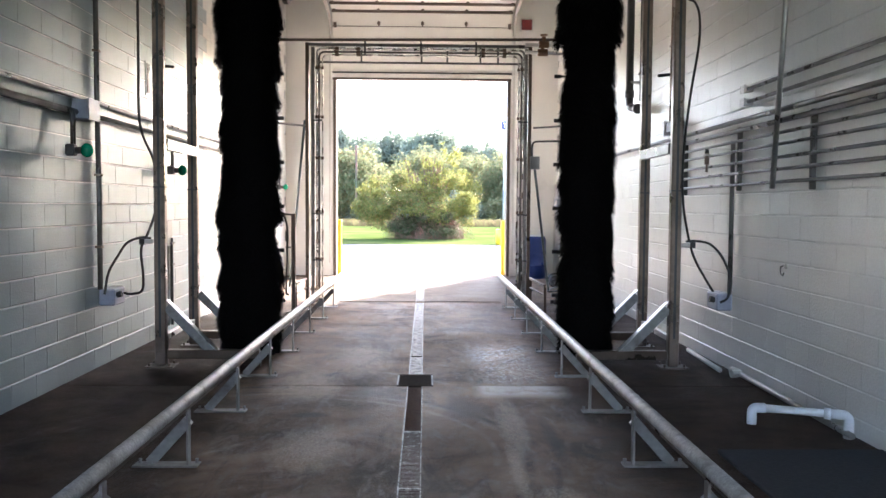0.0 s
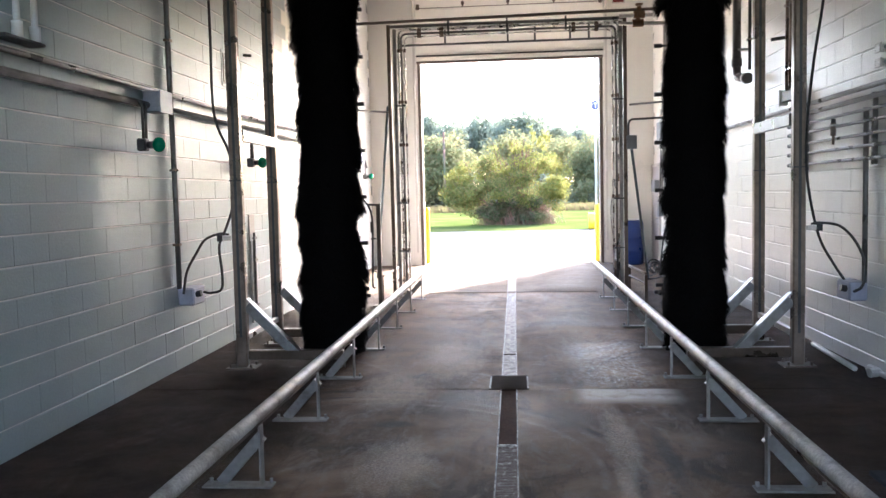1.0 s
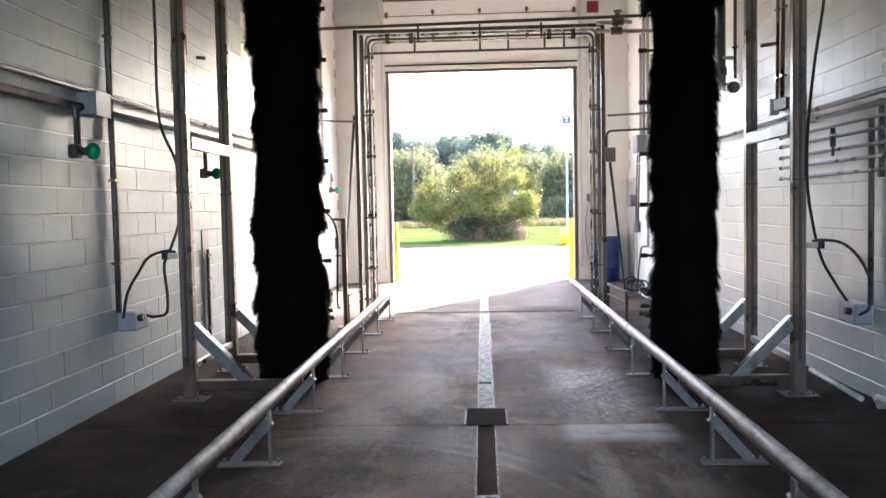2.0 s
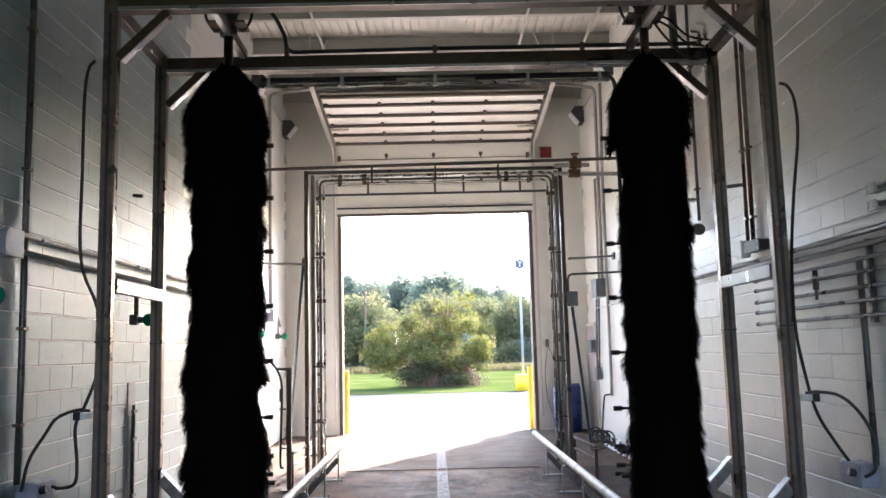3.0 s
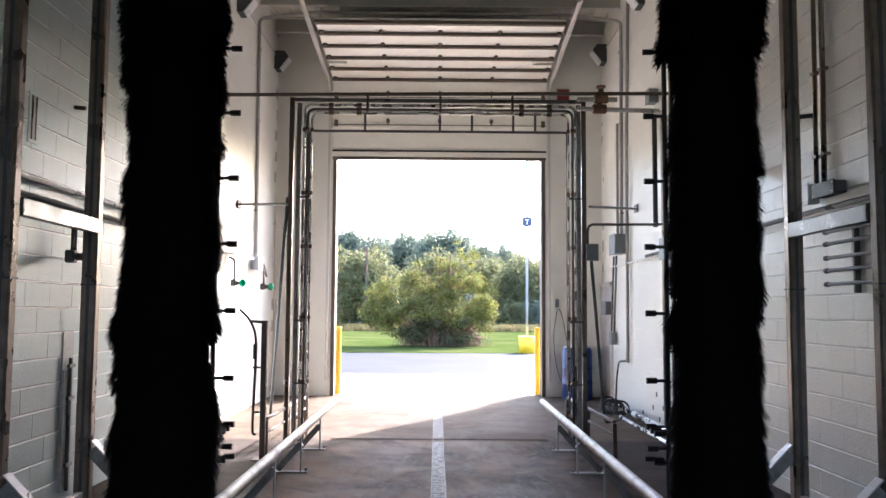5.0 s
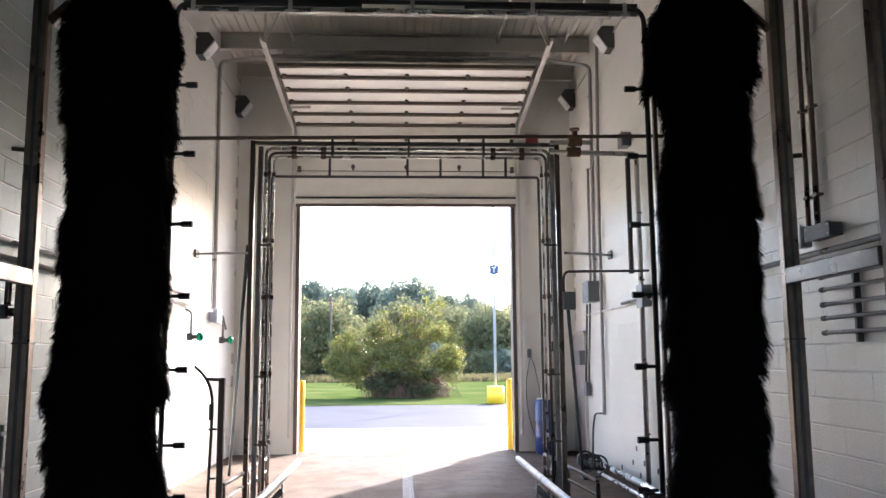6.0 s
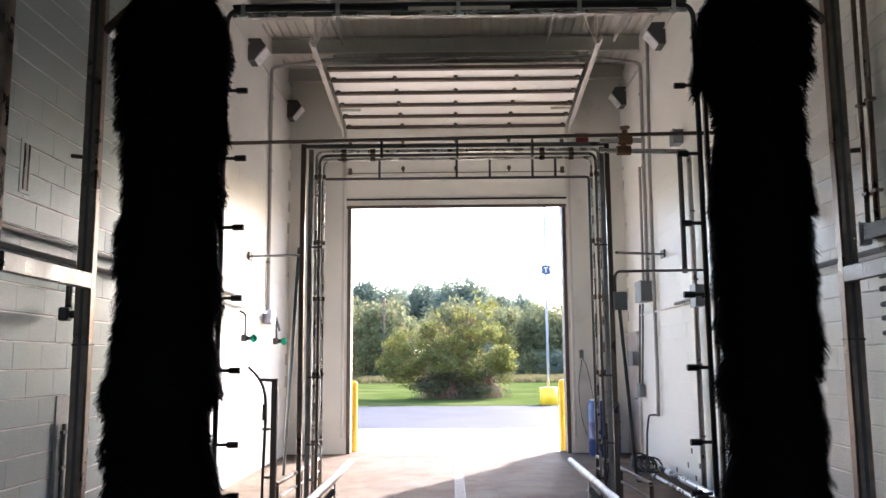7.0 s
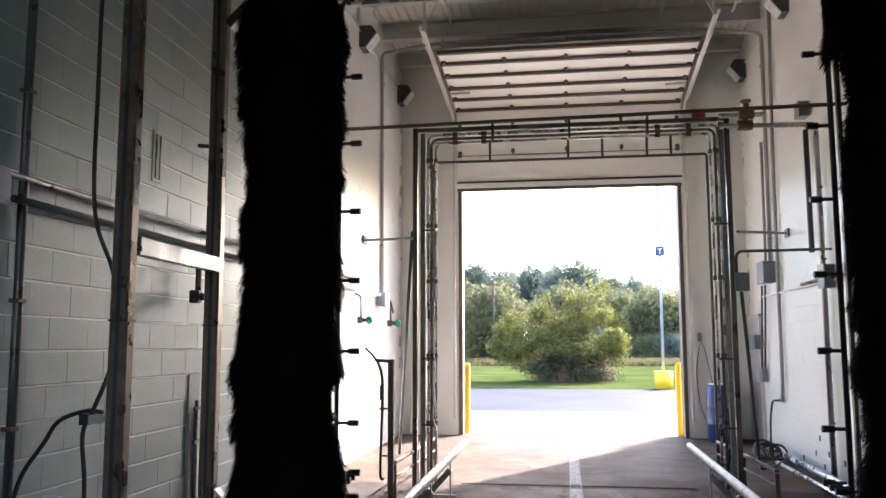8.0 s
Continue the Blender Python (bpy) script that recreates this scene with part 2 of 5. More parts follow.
def pipe(bm, points, radius, sides=8):
    """A round pipe along the points."""
    points = [Vector(p) for p in points]
    rings, side = [], None
    for i, p in enumerate(points):
        way = (points[min(i + 1, len(points) - 1)] - points[max(i - 1, 0)]).normalized()
        if side is None:
            side = way.orthogonal().normalized()
        side = (side - way * side.dot(way)).normalized()
        other = way.cross(side)
        rings.append([bm.verts.new(p + (side * math.cos(a) + other * math.sin(a)) * radius) for a in (2 * math.pi * j / sides for j in range(sides))])
    for r, s in zip(rings, rings[1:]):
        for j in range(sides):
            bm.faces.new((r[j], r[(j + 1) % sides], s[(j + 1) % sides], s[j]))
    bm.faces.new(rings[0][::-1]), bm.faces.new(rings[-1])
    return bm


def tube(points, radius, sides=8):
    return pipe(bmesh.new(), points, radius, sides)


def disc(bm, at, axis, radius, deep, sides=12):
    a = Vector(at)
    return pipe(bm, [a, a + Vector(axis).normalized() * deep], radius, sides)


def scatter_mesh(name, corners, mat, parent, label=""):
    """One mesh of many loose quads; corners is an array (count, 4, 3)."""
    count = len(corners)
    mesh = bpy.data.meshes.new(name)
    mesh.vertices.add(count * 4), mesh.loops.add(count * 4), mesh.polygons.add(count)
    mesh.vertices.foreach_set("co", np.asarray(corners, dtype=np.float32).ravel())
    mesh.loops.foreach_set("vertex_index", np.arange(count * 4, dtype=np.int32))
    mesh.polygons.foreach_set("loop_start", np.arange(0, count * 4, 4, dtype=np.int32))
    mesh.update(calc_edges=True)
    mesh.materials.append(mat)
    ob = new(name, mesh)
    ob.parent = parent
    if label:
        ob["label"] = label
    return ob


# ---- the building ----
WALL, FRONT, BACK, DECK_Z, COURSE = 3.15, 19.68, -5.0, 7.2, 0.2032
OPEN_X, OPEN_Z = 2.02, 4.86

alone(part("wall_left", slab(-WALL - 0.3, -WALL - 0.0065, BACK, FRONT + 0.3, -0.1, 7.3), M_MORTAR), "painted concrete block wall, shade toned into its grey, with recessed joints", "wall", kind="structure")
alone(part("wall_right", slab(WALL + 0.0065, WALL + 0.3, BACK, FRONT + 0.3, -0.1, 7.3), M_MORTAR), "white painted concrete block wall carrying many conduits", "wall", kind="structure")
front = slab(-WALL - 0.008, -OPEN_X, FRONT, FRONT + 0.3, -0.1, 7.3)
box(front, OPEN_X, WALL + 0.008, FRONT, FRONT + 0.3, -0.1, 7.3)
box(front, -OPEN_X, OPEN_X, FRONT, FRONT + 0.3, OPEN_Z, 7.3)
alone(part("wall_front", front, M_WALL), "off-white painted end wall with a tall vehicle opening", "wall", kind="structure")
# unseen closing wall; its opening is assumed and lets sky light in
back = slab(-WALL, -OPEN_X, BACK - 0.3, BACK, -0.1, 7.3)
box(back, OPEN_X, WALL, BACK - 0.3, BACK, -0.1, 7.3)
box(back, -OPEN_X, OPEN_X, BACK - 0.3, BACK, OPEN_Z, 7.3)
alone(part("wall_back", back, M_WALL), "unseen plain off-white closing wall with an assumed entrance opening", "wall", kind="structure")

# brown jamb and head frame of the vehicle opening
for sign in (-1, 1):
    alone(part("trim", slab(sign * OPEN_X - 0.035, sign * OPEN_X + 0.035, FRONT - 0.012, FRONT + 0.312, 0, OPEN_Z, 0.004), M_STRUT), "rusty brown steel jamb of the vehicle opening", "trim", kind="structure")
alone(part("trim", slab(-OPEN_X, OPEN_X, FRONT + 0.05, FRONT + 0.312, OPEN_Z - 0.05, OPEN_Z + 0.01, 0.004), M_STRUT), "rusty brown steel head of the vehicle opening", "trim", kind="structure")


def floor_material():
    """Worn concrete: brown lane with scuffed pale patches and curved tyre smears, darker towards the walls."""
    m = bpy.data.materials.new("bay floor")
    m.use_nodes = True
    n, k = m.node_tree.nodes, m.node_tree.links.new
    b = n["Principled BSDF"]
    where, axes = n.new("ShaderNodeNewGeometry"), n.new("ShaderNodeSeparateXYZ")
    k(where.outputs["Position"], axes.inputs[0])

    def cloud(size, deep, rough=0.6, twist=0.0, stretch=(1, 1, 1)):
        fit, tex = n.new("ShaderNodeMapping"), n.new("ShaderNodeTexNoise")
        fit.inputs["Scale"].default_value = stretch
        k(where.outputs["Position"], fit.inputs["Vector"]), k(fit.outputs[0], tex.inputs["Vector"])
        for key, value in (("Scale", size), ("Detail", deep), ("Roughness", rough), ("Distortion", twist)):
            tex.inputs[key].default_value = value
        return tex.outputs["Fac"]

    def span(value, a, b0, low=0.0, high=1.0):
        node = n.new("ShaderNodeMapRange")
        for key, v in (("From Min", a), ("From Max", b0), ("To Min", low), ("To Max", high)):
            node.inputs[key].default_value = v
        k(value, node.inputs["Value"])
        return node.outputs[0]

    def blend(amount, first, second):
        node = n.new("ShaderNodeMix")
        node.data_type = "RGBA"
        k(amount, node.inputs[0])
        for slot, v in ((6, first), (7, second)):
            if isinstance(v, tuple):
                node.inputs[slot].default_value = (*v, 1)
            else:
                k(v, node.inputs[slot])
        return node.outputs[2]

    def sums(a, b0, how="ADD"):
        node = n.new("ShaderNodeMath")
        node.operation = how
        for slot, v in ((0, a), (1, b0)):
            if isinstance(v, (int, float)):
                node.inputs[slot].default_value = v
            else:
                k(v, node.inputs[slot])
        return node.outputs[0]

    x_at, y_at = axes.outputs[0], axes.outputs[1]

    def arc(cx, cy, radius, wide):
        """A ring of worn rubber round a centre, uneven along its length."""
        dx, dy = sums(x_at, cx, "SUBTRACT"), sums(y_at, cy, "SUBTRACT")
        far = sums(sums(sums(dx, dx, "MULTIPLY"), sums(dy, dy, "MULTIPLY")), 0.5, "POWER")
        off = sums(sums(sums(far, radius, "SUBTRACT"), sums(cloud(3, 4), 0.08, "MULTIPLY")), 0, "ABSOLUTE")
        return sums(span(off, wide, wide * 0.3), span(cloud(3, 9, 0.78), 0.43, 0.63), "MULTIPLY")

    base = blend(span(cloud(1.1, 8, 0.65, 0.6), 0.38, 0.62), (0.048, 0.029, 0.018), (0.2, 0.122, 0.075))
    base = blend(span(cloud(3.2, 10, 0.75, 1.2, (1.6, 0.6, 1)), 0.5, 0.66, 0, 0.75), base, (0.175, 0.137, 0.107))
    base = blend(span(cloud(4, 8, 0.7, 0.5, (1.8, 0.4, 1)), 0.54, 0.68, 0, 0.6), base, (0.026, 0.02, 0.016))
    for cx, cy, radius, wide in ((-1.3, 5.6, 2.1, 0.05), (-1.15, 5.4, 2.1, 0.03), (3.4, 7.4, 2.9, 0.05), (-2.6, 9.6, 2.3, 0.06), (2.5, 4.0, 2.4, 0.04)):
        base = blend(arc(cx, cy, radius, wide), base, (0.028, 0.023, 0.02))
    worn_marks = []
    for cx, cy, radius, wide in ((-1.0, 5.7, 1.75, 0.05), (-1.0, 5.7, 1.6, 0.035), (-1.6, 6.3, 2.45, 0.05), (-3.0, 7.2, 2.3, 0.04)):
        mark = arc(cx, cy, radius, wide)
        base = blend(sums(mark, 0.55, "MULTIPLY"), base, (0.24, 0.19, 0.155))
        worn_marks.append(mark)
    # pale strip before the slab joint: glare on wet concrete put into the colour
    worn = sums(sums(span(y_at, 7.22, 7.42), span(y_at, 7.75, 7.71), "MULTIPLY"), sums(span(x_at, 0.5, 0.62), span(x_at, 1.4, 1.2), "MULTIPLY"), "MULTIPLY")
    base = blend(sums(worn, span(cloud(5, 8, 0.7), 0.3, 0.5), "MULTIPLY"), base, (0.36, 0.31, 0.27))

    def blot(cx, cy, rx, ry, ragged=1.1):
        """A soft-edged worn patch, broken up by noise."""
        dx, dy = sums(sums(x_at, cx, "SUBTRACT"), rx, "DIVIDE"), sums(sums(y_at, cy, "SUBTRACT"), ry, "DIVIDE")
        far = sums(sums(dx, dx, "MULTIPLY"), sums(dy, dy, "MULTIPLY"))
        return span(sums(far, sums(cloud(9, 12, 0.85, 0.6, (1.5, 0.6, 1)), ragged * 2, "MULTIPLY")), 0.5 + ragged * 1.15, 0.2 + ragged * 0.82)

    scuffs = blot(-0.95, 7.75, 0.42, 0.95)
    for cx, cy, rx, ry in ((-0.68, 5.8, 0.36, 0.8), (0.74, 6.5, 0.15, 1.0), (0.66, 5.3, 0.07, 0.9), (0.85, 4.8, 0.2, 0.35), (-0.55, 9.0, 0.45, 1.2)):
        scuffs = sums(scuffs, blot(cx, cy, rx, ry), "MAXIMUM")
    base = blend(sums(scuffs, span(cloud(55, 5, 0.75), 0.4, 0.62, 0.15, 1.0), "MULTIPLY"), base, (0.34, 0.255, 0.187))
    for cx, cy, rx, ry in ((0.98, 6.0, 0.09, 0.9), (-0.45, 7.45, 0.2, 0.35), (-0.8, 6.68, 0.22, 0.13), (0.4, 6.9, 0.25, 0.7)):
        base = blend(sums(blot(cx, cy, rx, ry, 0.6), 0.8, "MULTIPLY"), base, (0.042, 0.034, 0.029))
    base = blend(span(cloud(75, 3, 0.6), 0.6, 0.72, 0, 0.7), base, (0.16, 0.132, 0.108))
    base = blend(span(cloud(14, 4, 0.6), 0.72, 0.76), base, (0.25, 0.22, 0.19))
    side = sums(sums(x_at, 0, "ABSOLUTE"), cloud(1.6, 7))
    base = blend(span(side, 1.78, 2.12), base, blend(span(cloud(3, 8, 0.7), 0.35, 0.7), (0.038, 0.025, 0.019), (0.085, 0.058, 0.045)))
    dry = span(sums(y_at, sums(cloud(3, 7), 0.3, "MULTIPLY")), 14.35, 14.6)
    base = blend(dry, base, blend(span(cloud(2.0, 9, 0.7, 0.8), 0.35, 0.7), (0.105, 0.079, 0.06), (0.178, 0.134, 0.1)))
    k(base, b.inputs["Base Color"])
    wet = span(cloud(0.8, 9, 0.68, 0.8), 0.36, 0.66, 0.58, 0.8)
    film = sums(span(cloud(5.5, 10, 0.8, 0.5, (1.5, 0.55, 1)), 0.54, 0.68), span(sums(x_at, 0, "ABSOLUTE"), 1.35, 1.1), "MULTIPLY")
    film = sums(film, sums(span(y_at, 14.4, 11.0), span(cloud(0.8, 5), 0.46, 0.56), "MULTIPLY"), "MULTIPLY")
    film = sums(film, sums(scuffs, 0.25, "MULTIPLY"), "MAXIMUM")
    for mark in worn_marks:
        film = sums(film, sums(mark, 0.22, "MULTIPLY"), "MAXIMUM")
    sparkle = sums(sums(span(x_at, 0.45, 0.7), span(x_at, 1.35, 1.15), "MULTIPLY"), sums(span(y_at, 7.6, 8.0), span(y_at, 10.6, 9.6), "MULTIPLY"), "MULTIPLY")
    film = sums(film, sums(sparkle, span(cloud(22, 6, 0.8, 0.3, (1, 0.6, 1)), 0.46, 0.6), "MULTIPLY"), "MAXIMUM")
    film = sums(film, sums(worn, span(cloud(6, 9, 0.75), 0.34, 0.56, 0, 0.85), "MULTIPLY"), "MAXIMUM")
    k(sums(sums(wet, span(cloud(60, 3), 0.3, 0.7, -0.1, 0.12)), sums(film, 0.3, "MULTIPLY"), "SUBTRACT"), b.inputs["Roughness"])
    k(sums(span(film, 0, 1, 0.1, 0.5), span(dry, 0, 1, 1.0, 0.5), "MULTIPLY"), b.inputs["Specular IOR Level"])
    relief = n.new("ShaderNodeBump")
    relief.inputs["Strength"].default_value, relief.inputs["Distance"].default_value = 0.8, 0.016
    k(sums(cloud(45, 6, 0.7), cloud(6, 5, 0.6)), relief.inputs["Height"]), k(relief.outputs[0], b.inputs["Normal"])
    return m


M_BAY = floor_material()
SLOT = 0.068
floor = bmesh.new()
for x0, x1 in ((-WALL - 0.01, -SLOT), (SLOT, WALL + 0.01)):
    for y0, y1 in ((BACK, 1.5), (1.5, 7.73), (7.73, 14.24), (14.48, FRONT + 0.31)):
        box(floor, x0, x1, y0, y1 - 0.006, -0.12, 0, 0.004)
for sign in (-1, 1):
    box(floor, min(sign * 1.36, sign * (WALL + 0.01)), max(sign * 1.36, sign * (WALL + 0.01)), 14.24, 14.478, -0.12, 0, 0.002)
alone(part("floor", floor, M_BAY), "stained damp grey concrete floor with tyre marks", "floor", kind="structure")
alone(part("floor", slab(-WALL - 0.01, WALL + 0.01, BACK, FRONT + 0.31, -0.2, -0.028), M_DIRT), "wet grit in the bottom of the floor drain", "floor", kind="structure")

# ---- roof ----
deck = bmesh.new()
pitch, run = 0.152, -WALL - 0.2
while run < WALL + 0.2:
    box(deck, run, run + pitch - 0.05, BACK, FRONT + 0.3, DECK_Z, DECK_Z + 0.03, 0.004)
    box(deck, run + pitch - 0.05, run + pitch, BACK, FRONT + 0.3, DECK_Z + 0.04, DECK_Z + 0.06)
    run += pitch
box(deck, -WALL - 0.3, WALL + 0.3, BACK - 0.3, FRONT + 0.3, DECK_Z + 0.07, DECK_Z + 0.2)
alone(part("ceiling", deck, M_DECK), "white ribbed metal roof deck with dusty ribs", "ceiling", kind="structure")


def roof_beam(y):
    ob = thing("roof_beam", (0, y, 0), "grey painted steel channel roof beam under the deck", "beam", "roof beams", "structure")
    part("web", slab(-WALL, WALL, -0.006, 0.006, 6.92, DECK_Z), M_BEAM, ob)
    # lower flange in paler steel: its lit underside put into the colour
    part("flange", slab(-WALL, WALL, -0.08, 0.006, 6.9, 6.918), M_TRACK, ob, "pale lower flange")
    part("flange", slab(-WALL, WALL, -0.08, -0.006, DECK_Z - 0.02, DECK_Z - 0.004), M_BEAM, ob)
    return ob


for y in (-3.1, -1.6, -0.1, 1.4, 2.9, 4.4, 5.9, 7.4, 8.9, 10.4, 11.9, 13.4, 14.9, 16.4, 17.9, 19.3):
    roof_beam(y)
for x in (-1.85, 1.5, 2.6):
    alone(part("bridging_rod", beam((x, 8.0, 6.86), (x, 17.3, 6.86), 0.035, 0.035), M_TRACK), "pale steel bridging angle below the roof beams", "steel angle", "bridging rods", "structure")


# ---- overhead door ----
def overhead_door():
    ob = thing("overhead_door", (0, FRONT, 0), "white sectional overhead door rolled open under the roof", "garage door")
    y_in = -0.1

    def section(a, b, strut):
        a, b = Vector(a), Vector(b)
        panel = part("panel", beam((0, *a), (0, *b), 2 * OPEN_X + 0.08, 0.045, 0.004, up=(0, -0.3, 1)), M_DOOR, ob)
        face = (b - a).normalized()
        inward = Vector((-face.y, face.x))
        if inward.y > 0.2 or inward.x > 0.2:
            inward = -inward
        if not strut:
            return
        wide, deep = strut
        s = a + face * 0.03 + inward * (0.02 + deep / 2)
        part("strut", beam((-OPEN_X - 0.04, *s), (OPEN_X + 0.04, *s), wide, deep, 0.004), M_STRUT, panel, "brown stiffening strut")
        for x in (-1.0, 0.0, 1.0):
            h = a + face * 0.11 + inward * 0.035
            hinge = part("hinge", beam((x, *(h - face * 0.035)), (x, *(h + face * 0.035)), 0.07, 0.03, 0.01), M_STRUT, panel)
            part("knuckle", beam((x, *(h - face * 0.07)), (x, *(h + face * 0.05)), 0.03, 0.045, 0.01), M_STRUT, hinge)
        for x in (-OPEN_X + 0.02, OPEN_X - 0.02):
            h = a + face * 0.06 + inward * 0.04
            part("roller_bracket", beam((x, *(h - face * 0.06)), (x, *(h + face * 0.06)), 0.07, 0.05, 0.01), M_STRUT, panel)

    thin, stout = (0.03, 0.012), (0.07, 0.05)
    section((y_in, 4.58), (y_in, 5.165), None)
    section((y_in, 5.17), (y_in, 5.715), thin)
    section((y_in, 5.72), (y_in - 0.13, 6.075), thin)
    start, end = Vector((y_in - 0.15, 6.085)), Vector((16.98 - FRONT, 6.37))
    for i in range(5):
        section(start.lerp(end, i / 5 + 0.003), start.lerp(end, (i + 1) / 5 - 0.003), stout)
    part("end_strut", beam((-OPEN_X - 0.04, end.x + 0.03, end.y - 0.05), (OPEN_X + 0.04, end.x + 0.03, end.y - 0.05), 0.09, 0.06, 0.006), M_STRUT, ob, "brown strut along the top edge")
    part("bottom_seal", slab(-OPEN_X - 0.04, OPEN_X + 0.04, y_in - 0.03, y_in + 0.03, 4.52, 4.58, 0.012), M_STRUT, ob, "faded brown bottom seal")
    part("bottom_angle", slab(-OPEN_X - 0.04, OPEN_X + 0.04, y_in - 0.06, y_in - 0.023, 4.675, 4.705), M_RUBBER, ob, "dark bottom angle")
    for sign in (-1, 1):
        x = sign * (OPEN_X + 0.1)
        path = [(x, y_in - 0.02, 0.3), (x, y_in - 0.02, 5.7), (x, y_in - 0.2, 6.0), (x, 16.1 - FRONT, 6.36)]
        part("track", pipe(bmesh.new(), rounded(path, 0.3), 0.032, 4), M_TRACK, ob, "pale steel door track")
        part("track_angle", beam((x + sign * 0.05, y_in - 0.3, 6.08), (x + sign * 0.05, 16.05 - FRONT, 6.42), 0.035, 0.06), M_TRACK, ob)
        part("hanger", beam((x, 16.2 - FRONT, 6.38), (x, 16.2 - FRONT, 7.18), 0.04, 0.01), M_TRACK, ob)
        part("hanger", beam((x, 16.2 - FRONT, 6.38), (x - sign * 0.35, 16.2 - FRONT, 7.18), 0.04, 0.01), M_TRACK, ob)
        part("hanger", beam((x, 18.1 - FRONT, 6.2), (x, 18.1 - FRONT, 7.18), 0.04, 0.01), M_TRACK, ob)
        part("bumper_spring", tube([(x - sign * 0.08, 18.6 - FRONT, 6.13), (x - sign * 0.42, 18.6 - FRONT, 6.13)], 0.02, 6), M_TRACK, ob)
    return ob


overhead_door()


# ---- outside ----
alone(part("ground", slab(-400, 400, 36.5, 900, -0.6, -0.02), M_GRASS), "mown green grass field beyond the road", "grass", kind="structure")
alone(part("pavement", slab(-60, 60, FRONT + 0.3, 25.4, -0.5, -0.01), M_APRON), "sunlit pale concrete apron outside the bay", "pavement", kind="structure")
alone(part("road", slab(-200, 200, 25.4, 36.5, -0.5, -0.03), M_ROAD), "worn grey asphalt drive", "road", kind="structure")
alone(part("ground", slab(-400, 400, -400, BACK - 0.3, -0.6, -0.04), M_GRASS), "grass ground behind the building", "grass", kind="structure")
for sign in (-1, 1):
    alone(part("ground", slab(min(sign * 60, sign * 400), max(sign * 60, sign * 400), BACK - 0.3, 25.4, -0.6, -0.04), M_GRASS), "grass ground beside the building", "grass", kind="structure")
    alone(part("pavement", slab(min(sign * (WALL + 0.31), sign * 60), max(sign * (WALL + 0.31), sign * 60), BACK - 0.3, FRONT + 0.3, -0.5, -0.012), M_APRON), "concrete yard beside the bay", "pavement", kind="structure")


def leaves(count, centre, radii, size, seed, mat, parent, name="crown", flat=0.15, lumps=22, label=""):
    """A crown of loose leaf quads, gathered in lumps with gaps between."""
    rng = np.random.default_rng(seed)
    c, r = np.array(centre, float), np.array(radii, float)
    way = rng.normal(size=(lumps, 3))
    way /= np.linalg.norm(way, axis=1)[:, None]
    way[:, 2] = np.where(way[:, 2] < -0.6, -way[:, 2], way[:, 2])
    hubs = c + way * r * rng.uniform(0.35, 0.95, (lumps, 1))
    spread = r * rng.uniform(0.22, 0.42, (lumps, 1))
    pick = rng.integers(0, lumps, count)
    off = rng.normal(size=(count, 3))
    off /= np.linalg.norm(off, axis=1)[:, None]
    off *= rng.uniform(0.3, 1.0, (count, 1)) ** 0.5
    p = hubs[pick] + off * spread[pick]
    p[:, 2] = np.maximum(p[:, 2], 0.05)
    face = off / np.linalg.norm(off, axis=1)[:, None] + rng.normal(size=(count, 3)) * 0.45
    u = np.cross(face, rng.normal(size=(count, 3)))
    u /= np.linalg.norm(u, axis=1)[:, None]
    v = np.cross(face, u)
    v /= np.linalg.norm(v, axis=1)[:, None]
    s = size * rng.uniform(0.5, 1.3, (count, 1))
    u, v = u * s, v * s * 0.55
    return scatter_mesh(name, np.stack([p - u, p - v * 0.9, p + u, p + v], axis=1), mat, parent, label)


def tree(at, height, wide, seed, mat, label, category="tree", group="far trees", count=2600, size=0.32, full=0.52):
    rng = random.Random(seed)
    ob = thing("tree", at, label, category, group)
    trunk = tube(curved([(0, 0, 0), (rng.uniform(-0.2, 0.2), 0, height * 0.35), (rng.uniform(-0.4, 0.4), 0, height * 0.8)], 3), 0.16, 6)
    for i in range(4):
        a, z = rng.uniform(0, 6.28), height * rng.uniform(0.25, 0.6)
        pipe(trunk, [(0, 0, z), (math.cos(a) * wide * 0.3, math.sin(a) * wide * 0.3, z + height * 0.2)], 0.06, 5)
    part("trunk", trunk, M_BARK, ob)
    leaves(count, (0, 0, height * full), (wide / 2, wide / 2, height * (1 - full)), size, seed, mat, ob, lumps=100)
    return ob


def leaf_cloud(hubs, spread, each, size, seed, mat, parent, name, label=""):
    """Loose leaf quads gathered round the given hubs; spread and each: one number for each hub."""
    rng = np.random.default_rng(seed)
    pick = np.repeat(np.arange(len(hubs)), each)
    count = len(pick)
    off = rng.normal(size=(count, 3))
    off /= np.linalg.norm(off, axis=1)[:, None]
    off *= rng.uniform(0.05, 1.0, (count, 1)) ** 0.45 * np.array([1.0, 0.9, 0.72])
    p = np.asarray(hubs)[pick] + off * np.asarray(spread)[pick][:, None] * rng.uniform(0.75, 1.25, (count, 1))
    p[:, 2] = np.maximum(p[:, 2], 0.05)
    face = off / np.linalg.norm(off, axis=1)[:, None] + rng.normal(size=(count, 3)) * 0.45
    u = np.cross(face, rng.normal(size=(count, 3)))
    u /= np.linalg.norm(u, axis=1)[:, None]
    v = np.cross(face, u)
    v /= np.linalg.norm(v, axis=1)[:, None]
    s = size * rng.uniform(0.5, 1.3, (count, 1))
    u, v = u * s, v * s * 0.55
    return scatter_mesh(name, np.stack([p - u, p - v * 0.9, p + u, p + v], axis=1), mat, parent, label)


